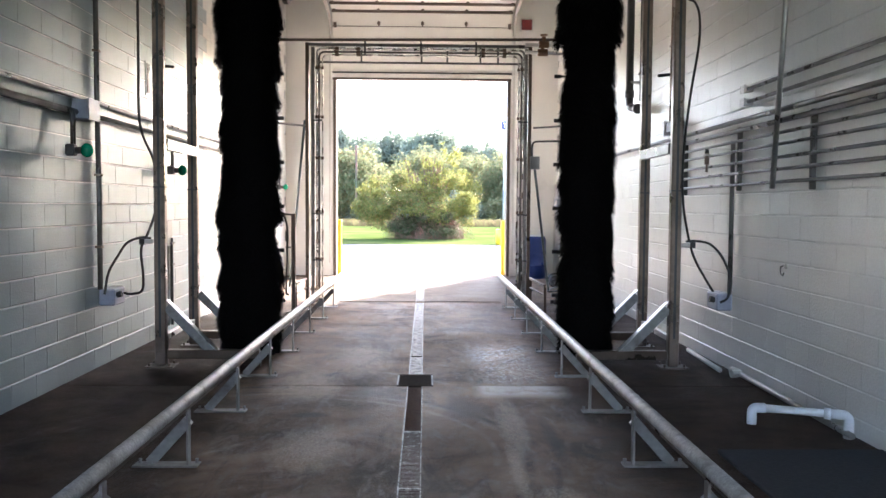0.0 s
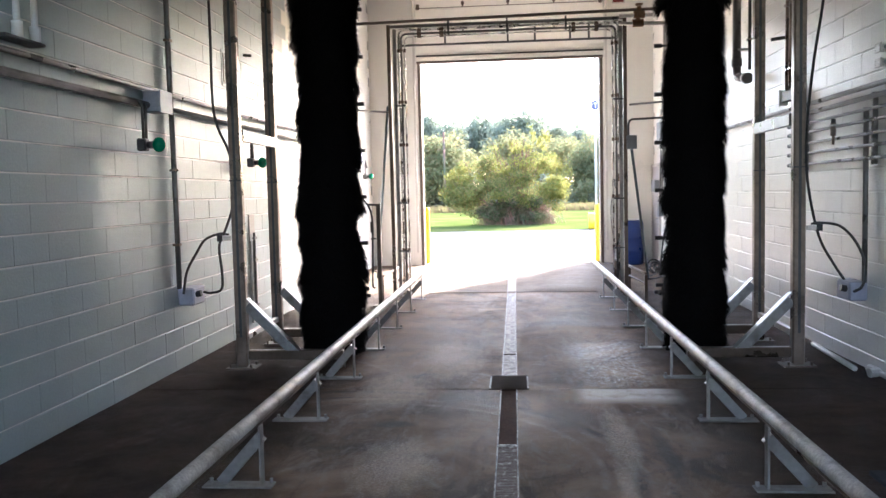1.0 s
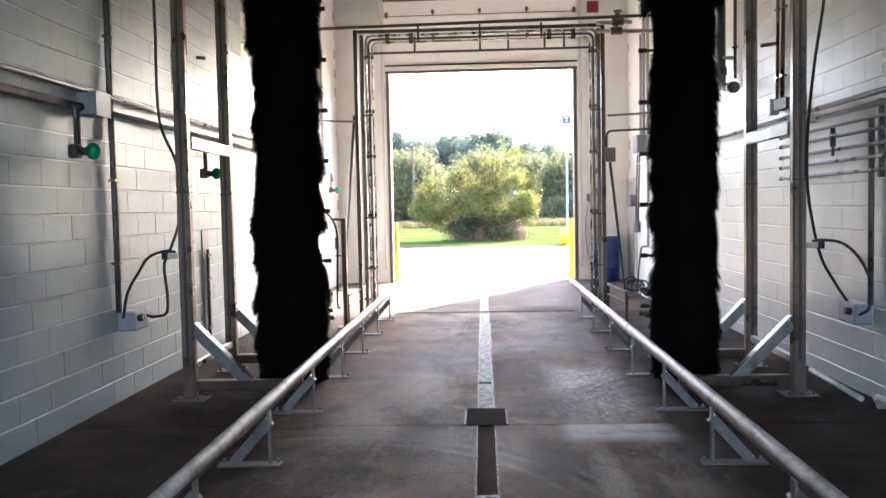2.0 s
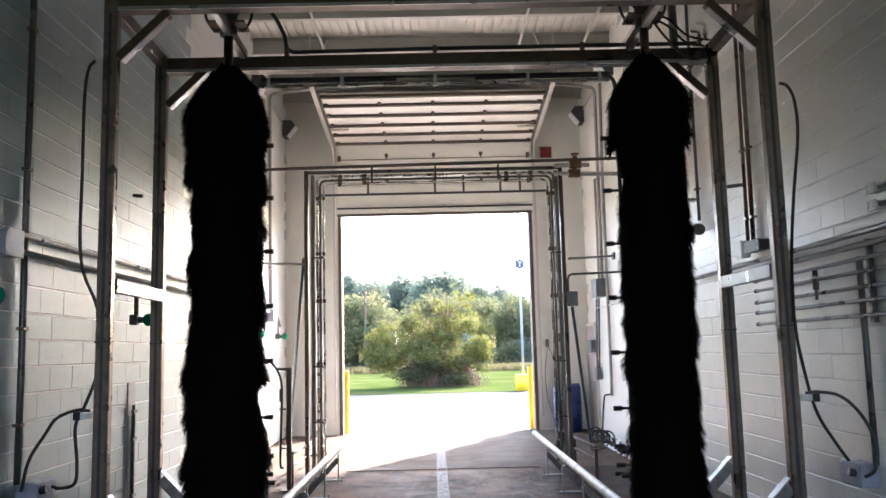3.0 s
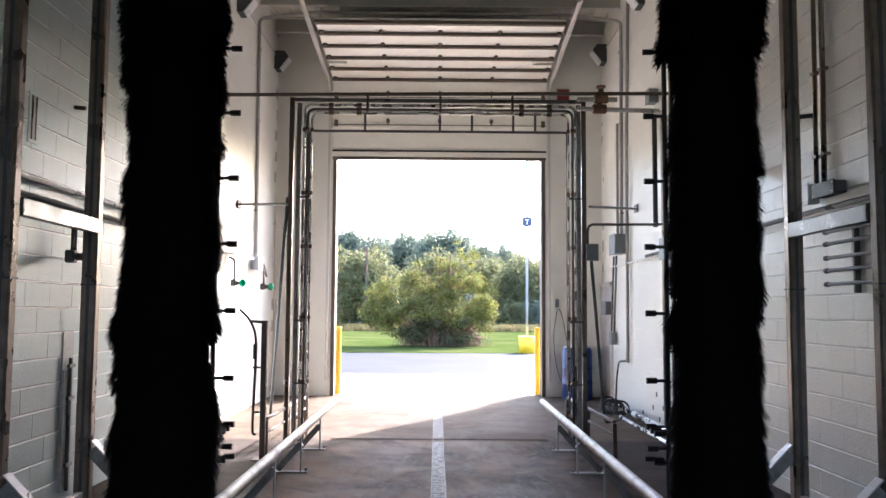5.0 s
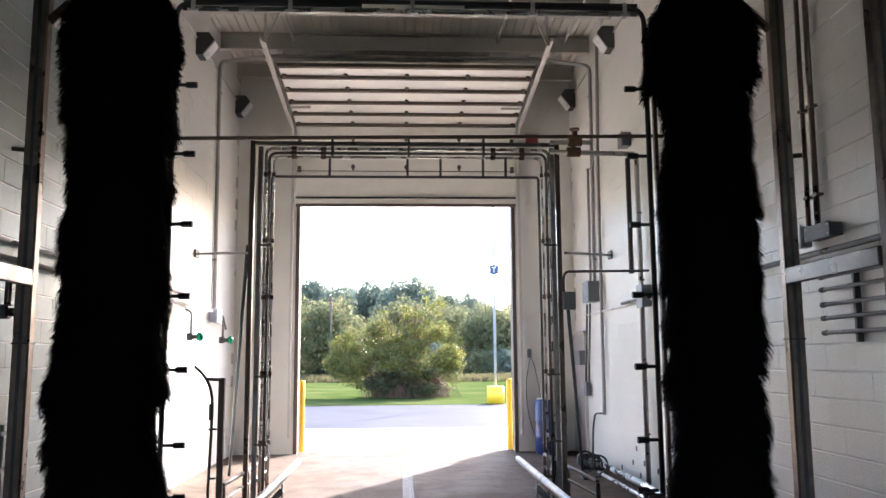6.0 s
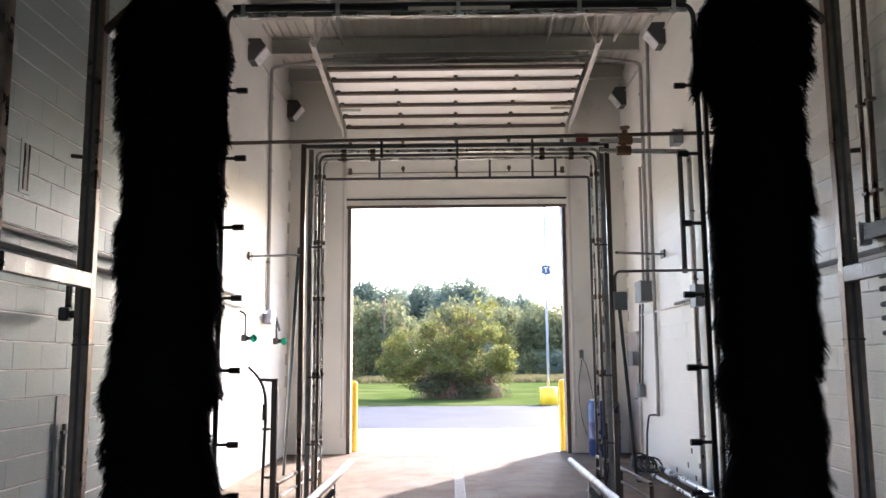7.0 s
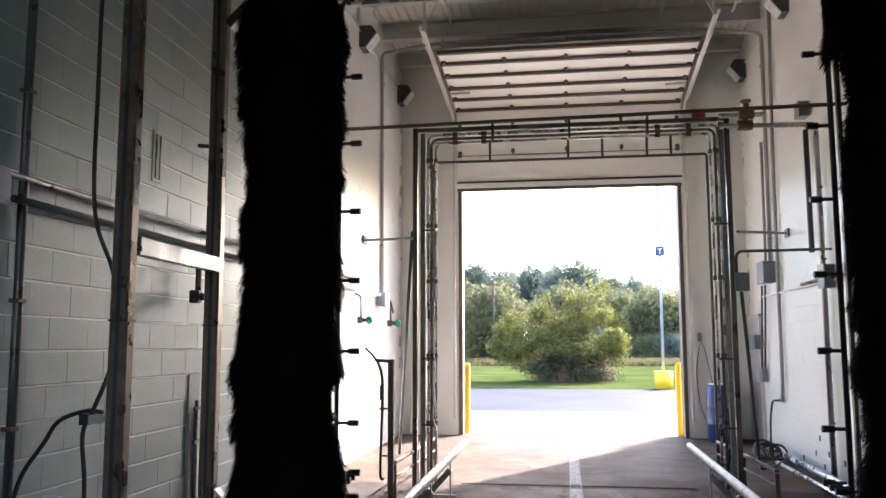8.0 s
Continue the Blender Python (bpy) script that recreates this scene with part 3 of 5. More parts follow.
def bush():
    """A broad shrub: clumps under an uneven outline, thin at the top, twigs drooping to the ground."""
    ob = thing("bush", (-0.35, 43.6, -0.02), "large rounded shrub turning yellow over a dark twiggy base", "bush")
    rng = random.Random(5)
    top_x, top_z = (-3.2, -2.5, -1.6, -0.6, 0.3, 1.2, 2.2, 3.1), (1.7, 2.9, 3.35, 4.05, 4.35, 3.9, 3.2, 1.9)
    low_z = (1.35, 0.95, 0.6, 0.35, 0.25, 0.25, 0.4, 0.9)
    green, gold, dark, thin = [], [], [], []
    while len(green) + len(gold) + len(dark) + len(thin) < 150:
        x, a = rng.uniform(-3.0, 2.9), rng.uniform(-1, 1)
        deep = 2.2 * math.sqrt(max(0.0, 1 - (x / 3.3) ** 2))
        high, low = float(np.interp(x, top_x, top_z)), float(np.interp(x, top_x, low_z))
        f = rng.uniform(0, 1) ** 0.8
        z = low + (high - low) * f * math.sqrt(max(0.0, 1 - a * a * 0.8))
        hub = (x, -deep * math.sqrt(1 - f * f * 0.7) * rng.uniform(0.55, 1.0) if rng.random() < 0.7 else deep * a, z)
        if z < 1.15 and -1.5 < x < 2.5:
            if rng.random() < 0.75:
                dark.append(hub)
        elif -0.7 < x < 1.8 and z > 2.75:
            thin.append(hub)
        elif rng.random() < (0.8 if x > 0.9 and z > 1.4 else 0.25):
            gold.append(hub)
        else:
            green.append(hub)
    stems = bmesh.new()
    for x, y, z in green + gold + thin * 4:
        a = rng.uniform(0, 6.28)
        foot = (0.45 + x * 0.3 + math.cos(a) * 0.3, y * 0.25 + math.sin(a) * 0.3, 0)
        pipe(stems, curved([foot, (foot[0] * 0.5 + x * 0.5, y * 0.5, z * 0.6), (x + rng.uniform(-0.3, 0.3), y, z + rng.uniform(0.1, 0.5))], 4), 0.016, 4)
    part("stem_tangle", stems, M_TWIG, ob, "thin reddish brown stems")
    twigs = bmesh.new()
    for i in range(760):
        a, r, lift = rng.uniform(0, 6.28), rng.uniform(0.15, 1.0) ** 0.6, rng.uniform(0.6, 1.7)
        dx, dy, lean = math.cos(a) * r * 2.1, math.sin(a) * r * 1.8, rng.uniform(-0.5, 0.5)
        pipe(twigs, curved([(0.5 + dx * 0.7, dy * 0.7, lift * (1.1 - 0.5 * r)), (0.5 + dx * 0.9 + lean, dy * 0.95, lift * 0.62 * (1.1 - 0.5 * r)), (0.6 + dx * 0.84 + lean * 1.5, dy * 1.0, 0.0)], 3), 0.013, 3)
    part("twig_tangle", twigs, M_TWIG, ob, "drooping reddish grey twigs")
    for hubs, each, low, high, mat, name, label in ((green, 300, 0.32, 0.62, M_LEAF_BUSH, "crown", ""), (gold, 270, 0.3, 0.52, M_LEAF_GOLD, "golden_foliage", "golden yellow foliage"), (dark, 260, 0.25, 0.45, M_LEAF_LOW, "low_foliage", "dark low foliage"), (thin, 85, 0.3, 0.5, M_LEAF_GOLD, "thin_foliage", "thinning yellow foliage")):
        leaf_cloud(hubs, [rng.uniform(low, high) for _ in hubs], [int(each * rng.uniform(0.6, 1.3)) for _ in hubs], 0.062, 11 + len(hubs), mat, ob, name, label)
    shoots = [(1.75 + rng.uniform(-0.5, 0.5), rng.uniform(-0.3, 0.3), rng.uniform(3.7, 5.1)) for _ in range(18)]
    tagged(leaf_cloud(shoots, [0.22] * 18, [30] * 18, 0.06, 13, M_LEAF_GOLD, ob, "top_shoot", "thin shoots above the crown"), kind="stuff")
    return ob


bush()
rng = random.Random(21)
for i in range(26):
    x = -30 + i * 2.6 + rng.uniform(-0.8, 0.8)
    h = rng.uniform(4.6, 6.4)
    shrub = thing("shrub", (x, 84 + rng.uniform(-3, 3), -0.02), "hedgerow shrub with dense yellow-green foliage", "shrub", "hedgerow")
    part("trunk", tube([(0, 0, 0), (0.1, 0, h * 0.5)], 0.08, 5), M_BARK, shrub)
    leaves(5200, (0, 0, h * 0.38), (2.4, 1.7, h * 0.52), 0.14, 300 + i, M_LEAF_GOLD if i % 4 == 1 else M_LEAF_TREE, shrub, lumps=70)
for i, (x, y, h, w) in enumerate(((-17, 84, 9.0, 9), (-11.5, 80, 8.2, 7.5), (-6.2, 79, 7.2, 6), (4.5, 92, 7.6, 8), (9.5, 86, 7.3, 7), (14, 90, 7.4, 8), (19, 95, 8, 9), (-24, 90, 9.5, 10), (0, 96, 8.2, 8))):
    tree((x, y, -0.02), h, w, 40 + i, M_LEAF_TREE, "leafy roadside tree with yellowing crown", count=9000, size=0.16)
for i in range(32):
    x = -36 + i * 2.1 + rng.uniform(-0.8, 0.8)
    h = 12.0 + rng.uniform(-0.6, 0.5) - max(0.0, min(3.4, (x - 1) * 0.32)) - max(0.0, (-14 - x) * 0.1)
    tree((x, 112 + rng.uniform(-4, 5), -0.02), h, 5.8, 70 + i, M_LEAF_PINE, "tall pine, paled for haze, in the wood beyond the field", group="wood", count=8000, size=0.2, full=0.6)
for i in range(30):
    x = -24 + i * 1.7 + rng.uniform(-0.6, 0.6)
    h = rng.uniform(1.6, 3.2)
    shrub = thing("shrub", (x, 80.8 + rng.uniform(-0.8, 0.8), -0.02), "low dense blue-green thicket shrub along the meadow", "shrub", "thicket")
    part("stem", tube([(0, 0, 0), (0.05, 0, h * 0.6)], 0.05, 5), M_BARK, shrub)
    leaves(2600, (0, 0, h * 0.4), (1.6, 1.0, h * 0.6), 0.11, 500 + i, M_LEAF_PINE if i % 3 else M_LEAF_TREE, shrub, lumps=36)
meadow = np.random.default_rng(3)
base = np.stack([meadow.uniform(-40, 45, 26000), meadow.uniform(70, 80, 26000), np.full(26000, -0.03)], axis=1)
lean = np.stack([meadow.normal(0, 0.15, 26000), meadow.normal(0, 0.15, 26000), meadow.uniform(0.2, 0.6, 26000)], axis=1)
across = np.array([0.07, 0, 0])
alone(scatter_mesh("dry_grass", np.stack([base - across, base + across, base + lean + across * 0.4, base + lean - across * 0.4], axis=1), M_STRAW, None), "strip of tall dry tan meadow grass", "dry grass", kind="stuff")


def light_pole():
    ob = thing("light_pole", (3.57, 36.9, -0.02), "grey light pole with a letter sign on a yellow concrete base", "light pole")
    part("base", tube([(0, 0, 0), (0, 0, 0.66)], 0.34, 20), M_YELLOW, ob, "yellow painted concrete base", True)
    part("pole", tube([(0, 0, 0.66), (0, 0, 9.0)], 0.055, 10), M_POLE, ob, "", True)
    plate = part("sign", slab(-0.18, 0.18, -0.09, -0.075, 5.06, 5.42), M_SIGN, ob, "blue square letter sign")
    text = bpy.data.curves.new("letter", "FONT")
    text.body, text.size, text.align_x, text.extrude = "T", 0.3, "CENTER", 0.002
    letter = new("letter", text)
    letter.data.materials.append(M_WHITE)
    letter.parent = plate
    letter.matrix_local = pose(0, -0.095, 5.135, 90, 0, 0)
    return ob


light_pole()


def utility_pole():
    ob = thing("utility_pole", (-6.2, 76, -0.02), "weathered wooden utility pole with overhead wires", "utility pole")
    part("pole", tube([(0, 0, 0), (0, 0, 7.2)], 0.1, 8), M_TWIG, ob, "", True)
    part("crossarm", slab(-0.4, 0.4, -0.04, 0.04, 6.8, 6.88), M_BARK, ob)
    for z in (6.95, 6.4, 5.6, 4.9):
        part("wire", tube(curved([(-45, 0, z + 0.6), (-20, 0, z - 0.2), (0, 0, z)], 5), 0.014, 4), M_TWIG, ob)
    return ob


utility_pole()


# ---- wash machine ----
BEAM_LOW, BEAM_TOP = 4.36, 4.49
POSTS = {-1: ((-2.55, 8.63), (-2.572, 9.89)), 1: ((2.605, 8.63), (2.617, 9.88))}


def wash_gantry():
    ob = thing("wash_gantry", (0, 9.4, 0), "weathered stainless steel wash gantry bolted to the floor", "gantry")
    for sign, places in POSTS.items():
        (xa, ya), (xb, yb) = [(x, y - 9.4) for x, y in places]
        for x, y in ((xa, ya), (xb, yb)):
            post = part("post", slab(x - 0.055, x + 0.055, y - 0.045, y + 0.045, 0.012, BEAM_TOP, 0.012), M_POST, ob)
            part("seam", slab(x - 0.012, x + 0.012, y - 0.0485, y - 0.045, 0.3, BEAM_LOW), M_DARKPIPE, post, "dark channel slot along the post")
            part("joint", slab(x - 0.0575, x + 0.0575, y - 0.0475, y + 0.0475, 1.785, 1.797), M_DARKPIPE, post, "dark joint line")
            part("foot_plate", slab(x - 0.14, x + 0.14, y - 0.11, y + 0.11, 0, 0.012), M_STRUT, post)
            for bx in (-0.1, 0.1):
                for by in (-0.08, 0.08):
                    part("bolt", disc(bmesh.new(), (x + bx, y + by, 0.012), (0, 0, 1), 0.012, 0.03, 6), M_STRUT, post)
            inner = x - sign * 0.06
            reach = x - sign * 0.98
            part("base_sill", slab(min(inner, reach), max(inner, reach), y - 0.04, y + 0.04, 0.08, 0.17, 0.008), M_FRAME, ob)
            part("sill_foot", slab(reach + sign * 0.02 - 0.03, reach + sign * 0.02 + 0.03, y - 0.03, y + 0.03, 0.0, 0.08), M_FRAME, ob)
            strut = part("floor_brace", beam((inner, y, 0.6), (inner - sign * 0.46, y, 0.13), 0.07, 0.09, 0.006), M_FOOT, ob)
            # brace flanges in brighter steel: their lit edges put into the colour
            part("flange", beam((inner - sign * 0.004, y, 0.666), (inner - sign * 0.494, y, 0.165), 0.085, 0.008), M_STEEL, strut, "bright upper flange")
            knee = part("knee_brace", beam((inner, y, 4.0), (inner - sign * 0.38, y, BEAM_LOW + 0.01), 0.075, 0.075, 0.006), M_FRAME, ob)
            part("flange", beam((inner - sign * 0.027, y, 3.973), (inner - sign * 0.38, y, BEAM_LOW - 0.045), 0.08, 0.008), M_STEEL, knee, "bright lower flange")
        part("side_rail", beam((xa - sign * 0.04, ya + 0.055, 2.22), (xb - sign * 0.04, yb - 0.055, 2.22), 0.05, 0.11, 0.006), M_SRAIL, ob, "brushed steel horizontal side rail")
        part("top_side_beam", beam((xa, ya + 0.055, 4.43), (xb, yb - 0.055, 4.43), 0.08, 0.12, 0.006), M_FRAME, ob)
        part("floor_rail", beam((xa, ya + 0.055, 0.28), (xb, yb - 0.055, 0.28), 0.05, 0.06, 0.006), M_STEEL, ob)
        x = sign * 1.82 - 0.03
        part("brush_carrier", beam((x + 0.05, ya + 0.08, 4.48), (x + 0.05, yb - 0.02, 4.48), 0.07, 0.08, 0.006), M_FRAME, ob)
        # brighter steel again for the lit underside of the carrier
        part("carrier_flange", beam((x + 0.05, ya + 0.08, 4.434), (x + 0.05, yb - 0.02, 4.434), 0.05, 0.008), M_STEEL, ob, "bright lower flange")
    for k in (0, 1):
        (xl, yl), (xr, yr) = POSTS[-1][k], POSTS[1][k]
        mid = (4.455, 4.385)[k]
        a, b = Vector((xl + 0.06, yl - 9.4, mid)), Vector((xr - 0.06, yr - 9.4, mid))
        part("top_beam", beam(a, b, 0.1, BEAM_TOP - BEAM_LOW, 0.006), M_FRAME, ob)
        drop = Vector((0, 0, 0.071))
        part("top_flange", beam(a - drop, b - drop, 0.11, 0.012), M_FRAME, ob)
        # bright strip added along the beam as its lit lower edge
        lip = Vector((0, -0.062, -0.066))
        part("flange_lip", beam(a + lip, b + lip, 0.012, 0.028), M_STEEL, ob, "bright strip for the lit flange edge")
    part("supply_hose", tube(curved([(-1.88, 0.12, 4.67), (-1.78, 0.2, 4.85), (-1.55, 0.38, 4.87), (-1.44, 0.56, 4.71), (-1.38, 0.52, 4.53), (-1.1, 0.52, 4.515), (0, 0.5, 4.515), (1.2, 0.5, 4.515), (2.5, 0.5, 4.515)], 6), 0.02, 6), M_RUBBER, ob, "black hose along the top beam")
    for x, y in ((-1.4, 0.5), (0, 0.5), (1.4, 0.5)):
        part("hose_clip", slab(x - 0.02, x + 0.02, y - 0.03, y + 0.03, 4.45, 4.54), M_FRAME, ob)
    return ob


wash_gantry()


def brush_outline(kind, z):
    """The brush's radius at a height."""
    steps = ((0.0, 0.3), (0.25, 0.33), (0.9, 0.36), (1.35, 0.31), (1.5, 0.37), (1.95, 0.31), (2.5, 0.33), (2.65, 0.30), (3.1, 0.31), (3.4, 0.33), (3.52, 0.365), (3.74, 0.33), (3.88, 0.295), (3.98, 0.25), (4.05, 0.19), (4.1, 0.11))
    if kind:
        steps = ((0.0, 0.28), (0.25, 0.3), (0.7, 0.31), (1.2, 0.285), (1.7, 0.31), (2.2, 0.29), (2.7, 0.31), (3.2, 0.275), (3.39, 0.285), (3.42, 0.37), (3.58, 0.345), (3.76, 0.38), (3.84, 0.32), (3.94, 0.27), (4.03, 0.2), (4.1, 0.12))
    return float(np.interp(z, [s[0] for s in steps], [s[1] for s in steps]))


def wash_brush(x, y, kind, seed):
    ob = thing("wash_brush", (x, y, 0.02), "tall black shaggy vertical wash brush hanging in the gantry", "brush", "wash brushes")
    rng = np.random.default_rng(seed)
    part("shaft", tube([(0, 0, 0.0), (0, 0, 4.7)], 0.04, 10), M_FRAME, ob, "steel drive shaft", True)
    core = bmesh.new()
    rings = []
    for i in range(44):
        z = 0.12 + 3.9 * i / 43
        r = max(0.04, brush_outline(kind, z) - 0.06)
        rings.append([core.verts.new((math.cos(a) * r, math.sin(a) * r, z)) for a in (6.2832 * j / 18 for j in range(18))])
    for p, q in zip(rings, rings[1:]):
        for j in range(18):
            core.faces.new((p[j], p[(j + 1) % 18], q[(j + 1) % 18], q[j]))
    core.faces.new(rings[0][::-1]), core.faces.new(rings[-1])
    part("core", core, M_BRISTLE, ob, "dense black bristle core")
    # bristles gathered in drooping tufts
    rows, cells, strands = 120, 30, 19
    tz = np.repeat(np.linspace(0.03, 4.07, rows), cells) + rng.normal(0, 0.02, rows * cells)
    ta = np.tile(np.arange(cells) * 2 * math.pi / cells, rows) + rng.uniform(0, 6.28, rows).repeat(cells) + rng.normal(0, 0.08, rows * cells)
    lump = np.array([noise.noise(Vector((math.cos(t) * 1.3, math.sin(t) * 1.3, h * 3.6 + seed))) for t, h in zip(ta, tz)])
    step = np.array([noise.noise(Vector((math.cos(t) * 0.6, math.sin(t) * 0.6, round(h * 6.5) * 0.9 + seed))) for t, h in zip(ta, tz)])
    tr = np.array([brush_outline(kind, h) for h in tz]) + lump * 0.05 + step * 0.045 + rng.normal(0, 0.008, rows * cells)
    tdrop = rng.uniform(0.04, 0.1, rows * cells)
    tz, ta, tr, tdrop = (np.repeat(v, strands) for v in (tz, ta, tr, tdrop))
    count = len(tz)

    def ring(radius, angle, height):
        return np.stack([np.cos(angle) * radius, np.sin(angle) * radius, height], 1)

    p = ring(np.maximum(tr - 0.09, 0.03), ta + rng.normal(0, 0.13, count), tz + 0.05 + rng.normal(0, 0.02, count))
    end = ta + rng.normal(0, 0.12, count)
    q = ring(tr + rng.normal(0, 0.007, count), end, np.maximum(tz - tdrop + rng.normal(0, 0.025, count), 0.0))
    w = np.stack([-np.sin(end), np.cos(end), np.zeros(count)], 1) * 0.007
    scatter_mesh("bristles", np.stack([p - w, p + w, q + w * 0.5, q - w * 0.5], 1), M_BRISTLE, ob, "loose black bristles")
    motor = part("motor", tube([(0, 0, 4.42), (0, 0, 4.72)], 0.075, 12), M_DARKPIPE, ob, "dark hydraulic motor", True)
    part("mount", slab(-0.16, 0.16, -0.12, 0.12, 4.5, 4.52), M_FRAME, motor)
    for s in (-1, 1):
        part("hose_loop", tube(curved([(s * 0.06, 0, 4.6), (s * 0.17, -0.02, 4.72), (s * 0.2, 0, 4.6), (s * 0.12, 0.03, 4.48), (s * 0.05, 0.03, 4.56)], 5), 0.013, 6), M_RUBBER, motor)
    return ob


def hose_manifold():
    ob = thing("hose_manifold", (2.58, 9.93, 4.24), "cluster of chrome hose fittings at the head of the gantry post", "manifold")
    for i, (x, z, h) in enumerate(((0.0, 0.3, 0.12), (-0.06, 0.24, 0.1), (0.05, 0.12, 0.14), (-0.02, 0.0, 0.1))):
        fit = part("fitting", tube([(x, -0.05, z), (x, -0.05, z + h)], 0.018, 8), M_BRIGHTPIPE, ob, "chrome fitting", True)
        part("nut", tube([(x, -0.05, z + h * 0.4), (x, -0.05, z + h * 0.6)], 0.028, 6), M_BRIGHTPIPE, fit)
        part("elbow", tube(rounded([(x, -0.05, z + h), (x, -0.05, z + h + 0.04), (x - 0.08, -0.05, z + h + 0.05)], 0.03), 0.014, 6), M_BRIGHTPIPE, fit, "", True)
    for sag, z in ((0.1, 0.24), (0.16, 0.12), (0.06, 0.3)):
        part("hose", tube(curved([(-0.03, -0.06, z), (-0.25, -0.25, z - sag * 0.4), (-0.5, -0.5, z - sag * 0.2 + 0.05), (-0.66, -0.58, 0.3)], 6), 0.011, 6), M_RUBBER, ob, "black hydraulic hose")
    return ob


hose_manifold()
wash_brush(-1.805, 9.31, 0, 1)
wash_brush(1.838, 9.31, 1, 7)


# ---- guide rails ----
def rail_support(y, sign, ob):
    """Flat upright, sloping brace and bolted foot plate under the rail."""
    x = -sign * 0.035
    up = part("upright", beam((x, y, 0.012), (x, y, 0.35), 0.012, 0.06), M_FOOT, ob)
    part("foot_plate", slab(min(-sign * 0.1, sign * 0.3), max(-sign * 0.1, sign * 0.3), y - 0.05, y + 0.05, 0, 0.012, 0.003), M_FOOT, up)
    part("brace", beam((sign * 0.21, y + 0.03, 0.012), (-sign * 0.03, y + 0.03, 0.28), 0.05, 0.065, 0.003), M_FOOT, up, "sloping angle brace")
    for bx in (-sign * 0.08, sign * 0.27):
        part("bolt", disc(bmesh.new(), (bx, y + 0.025, 0.012), (0, 0, 1), 0.012, 0.025, 6), M_FOOT, up)


def guide_rail(sign):
    ob = thing("guide_rail", (sign * 1.42 + 0.01, 0, 0), "worn galvanised pipe wheel guide rail on bolted feet", "guide rail", "guide rails")
    part("pipe", tube([(0, -3.0, 0.388), (0, 15.25, 0.388)], 0.038, 14), M_RAIL, ob, "", True)
    part("backing_angle", slab(min(0.0, sign * 0.05), max(0.0, sign * 0.05), -3.0, 15.2, 0.318, 0.352), M_FRAME, ob, "dark steel angle under the pipe")
    for i in range(12):
        rail_support(0.01 + (i - 1) * 1.355, sign, ob)
    return ob


guide_rail(-1)
guide_rail(1)


# ---- spray arches ----
def nozzle(parent, at, sign, label=""):
    x, y, z = at
    n = part("nozzle", tube([(x, y, z), (x - sign * 0.07, y, z)], 0.013, 6), M_DARKPIPE, parent)
    part("tip", tube([(x - sign * 0.07, y, z), (x - sign * 0.085, y, z), (x - sign * 0.14, y, z), (x - sign * 0.15, y, z)], 0.024, 8), M_RUBBER, n)


def nozzle_arch():
    ob = thing("spray_arch", (0, 10.35, 0), "steel spray arch with inward pointing black nozzles", "spray arch")
    for sign, x in ((-1, -1.785), (1, 1.8)):
        line = rounded([(x, 0, 0.05), (x, 0, 4.37), (x - sign * 1.4, 0, 4.37)], 0.12)
        part("upright", tube(line, 0.02, 8), M_DARKPIPE, ob, "", True)
        part("support", slab(x + sign * 0.055 - 0.014, x + sign * 0.055 + 0.014, -0.02, 0.02, 0, 4.3), M_FRAME, ob, "square steel support")
        part("foot_plate", slab(x - 0.1, x + 0.12, -0.1, 0.1, 0, 0.012), M_FRAME, ob)
        for i in range(7):
            nozzle(ob, (x - sign * 0.02, 0, 0.55 + i * 0.5285), sign)
        for dy, z in ((-0.22, 0.7), (-0.1, 0.705), (0.04, 0.715), (-0.2, 0.48), (0.08, 0.46)):
            nozzle(ob, (x - sign * 0.02, dy, z), sign)
    for z, mat, r in ((4.395, M_DARKPIPE, 0.017), (4.325, M_BRIGHTPIPE, 0.02)):
        part("crosspipe", tube([(-1.74, 0, z), (1.75, 0, z)], r, 8), mat, ob, "", True)
    for x in (-1.66, -0.93, 0, 0.93, 1.65):
        held = part("pipe_clip", slab(x - 0.016, x + 0.016, -0.022, 0.03, 4.3, 4.41), M_WHITE, ob, "white pipe clip")
        part("foot", slab(x - 0.04, x + 0.04, -0.03, -0.02, 4.295, 4.315), M_WHITE, held)
    return ob


nozzle_arch()


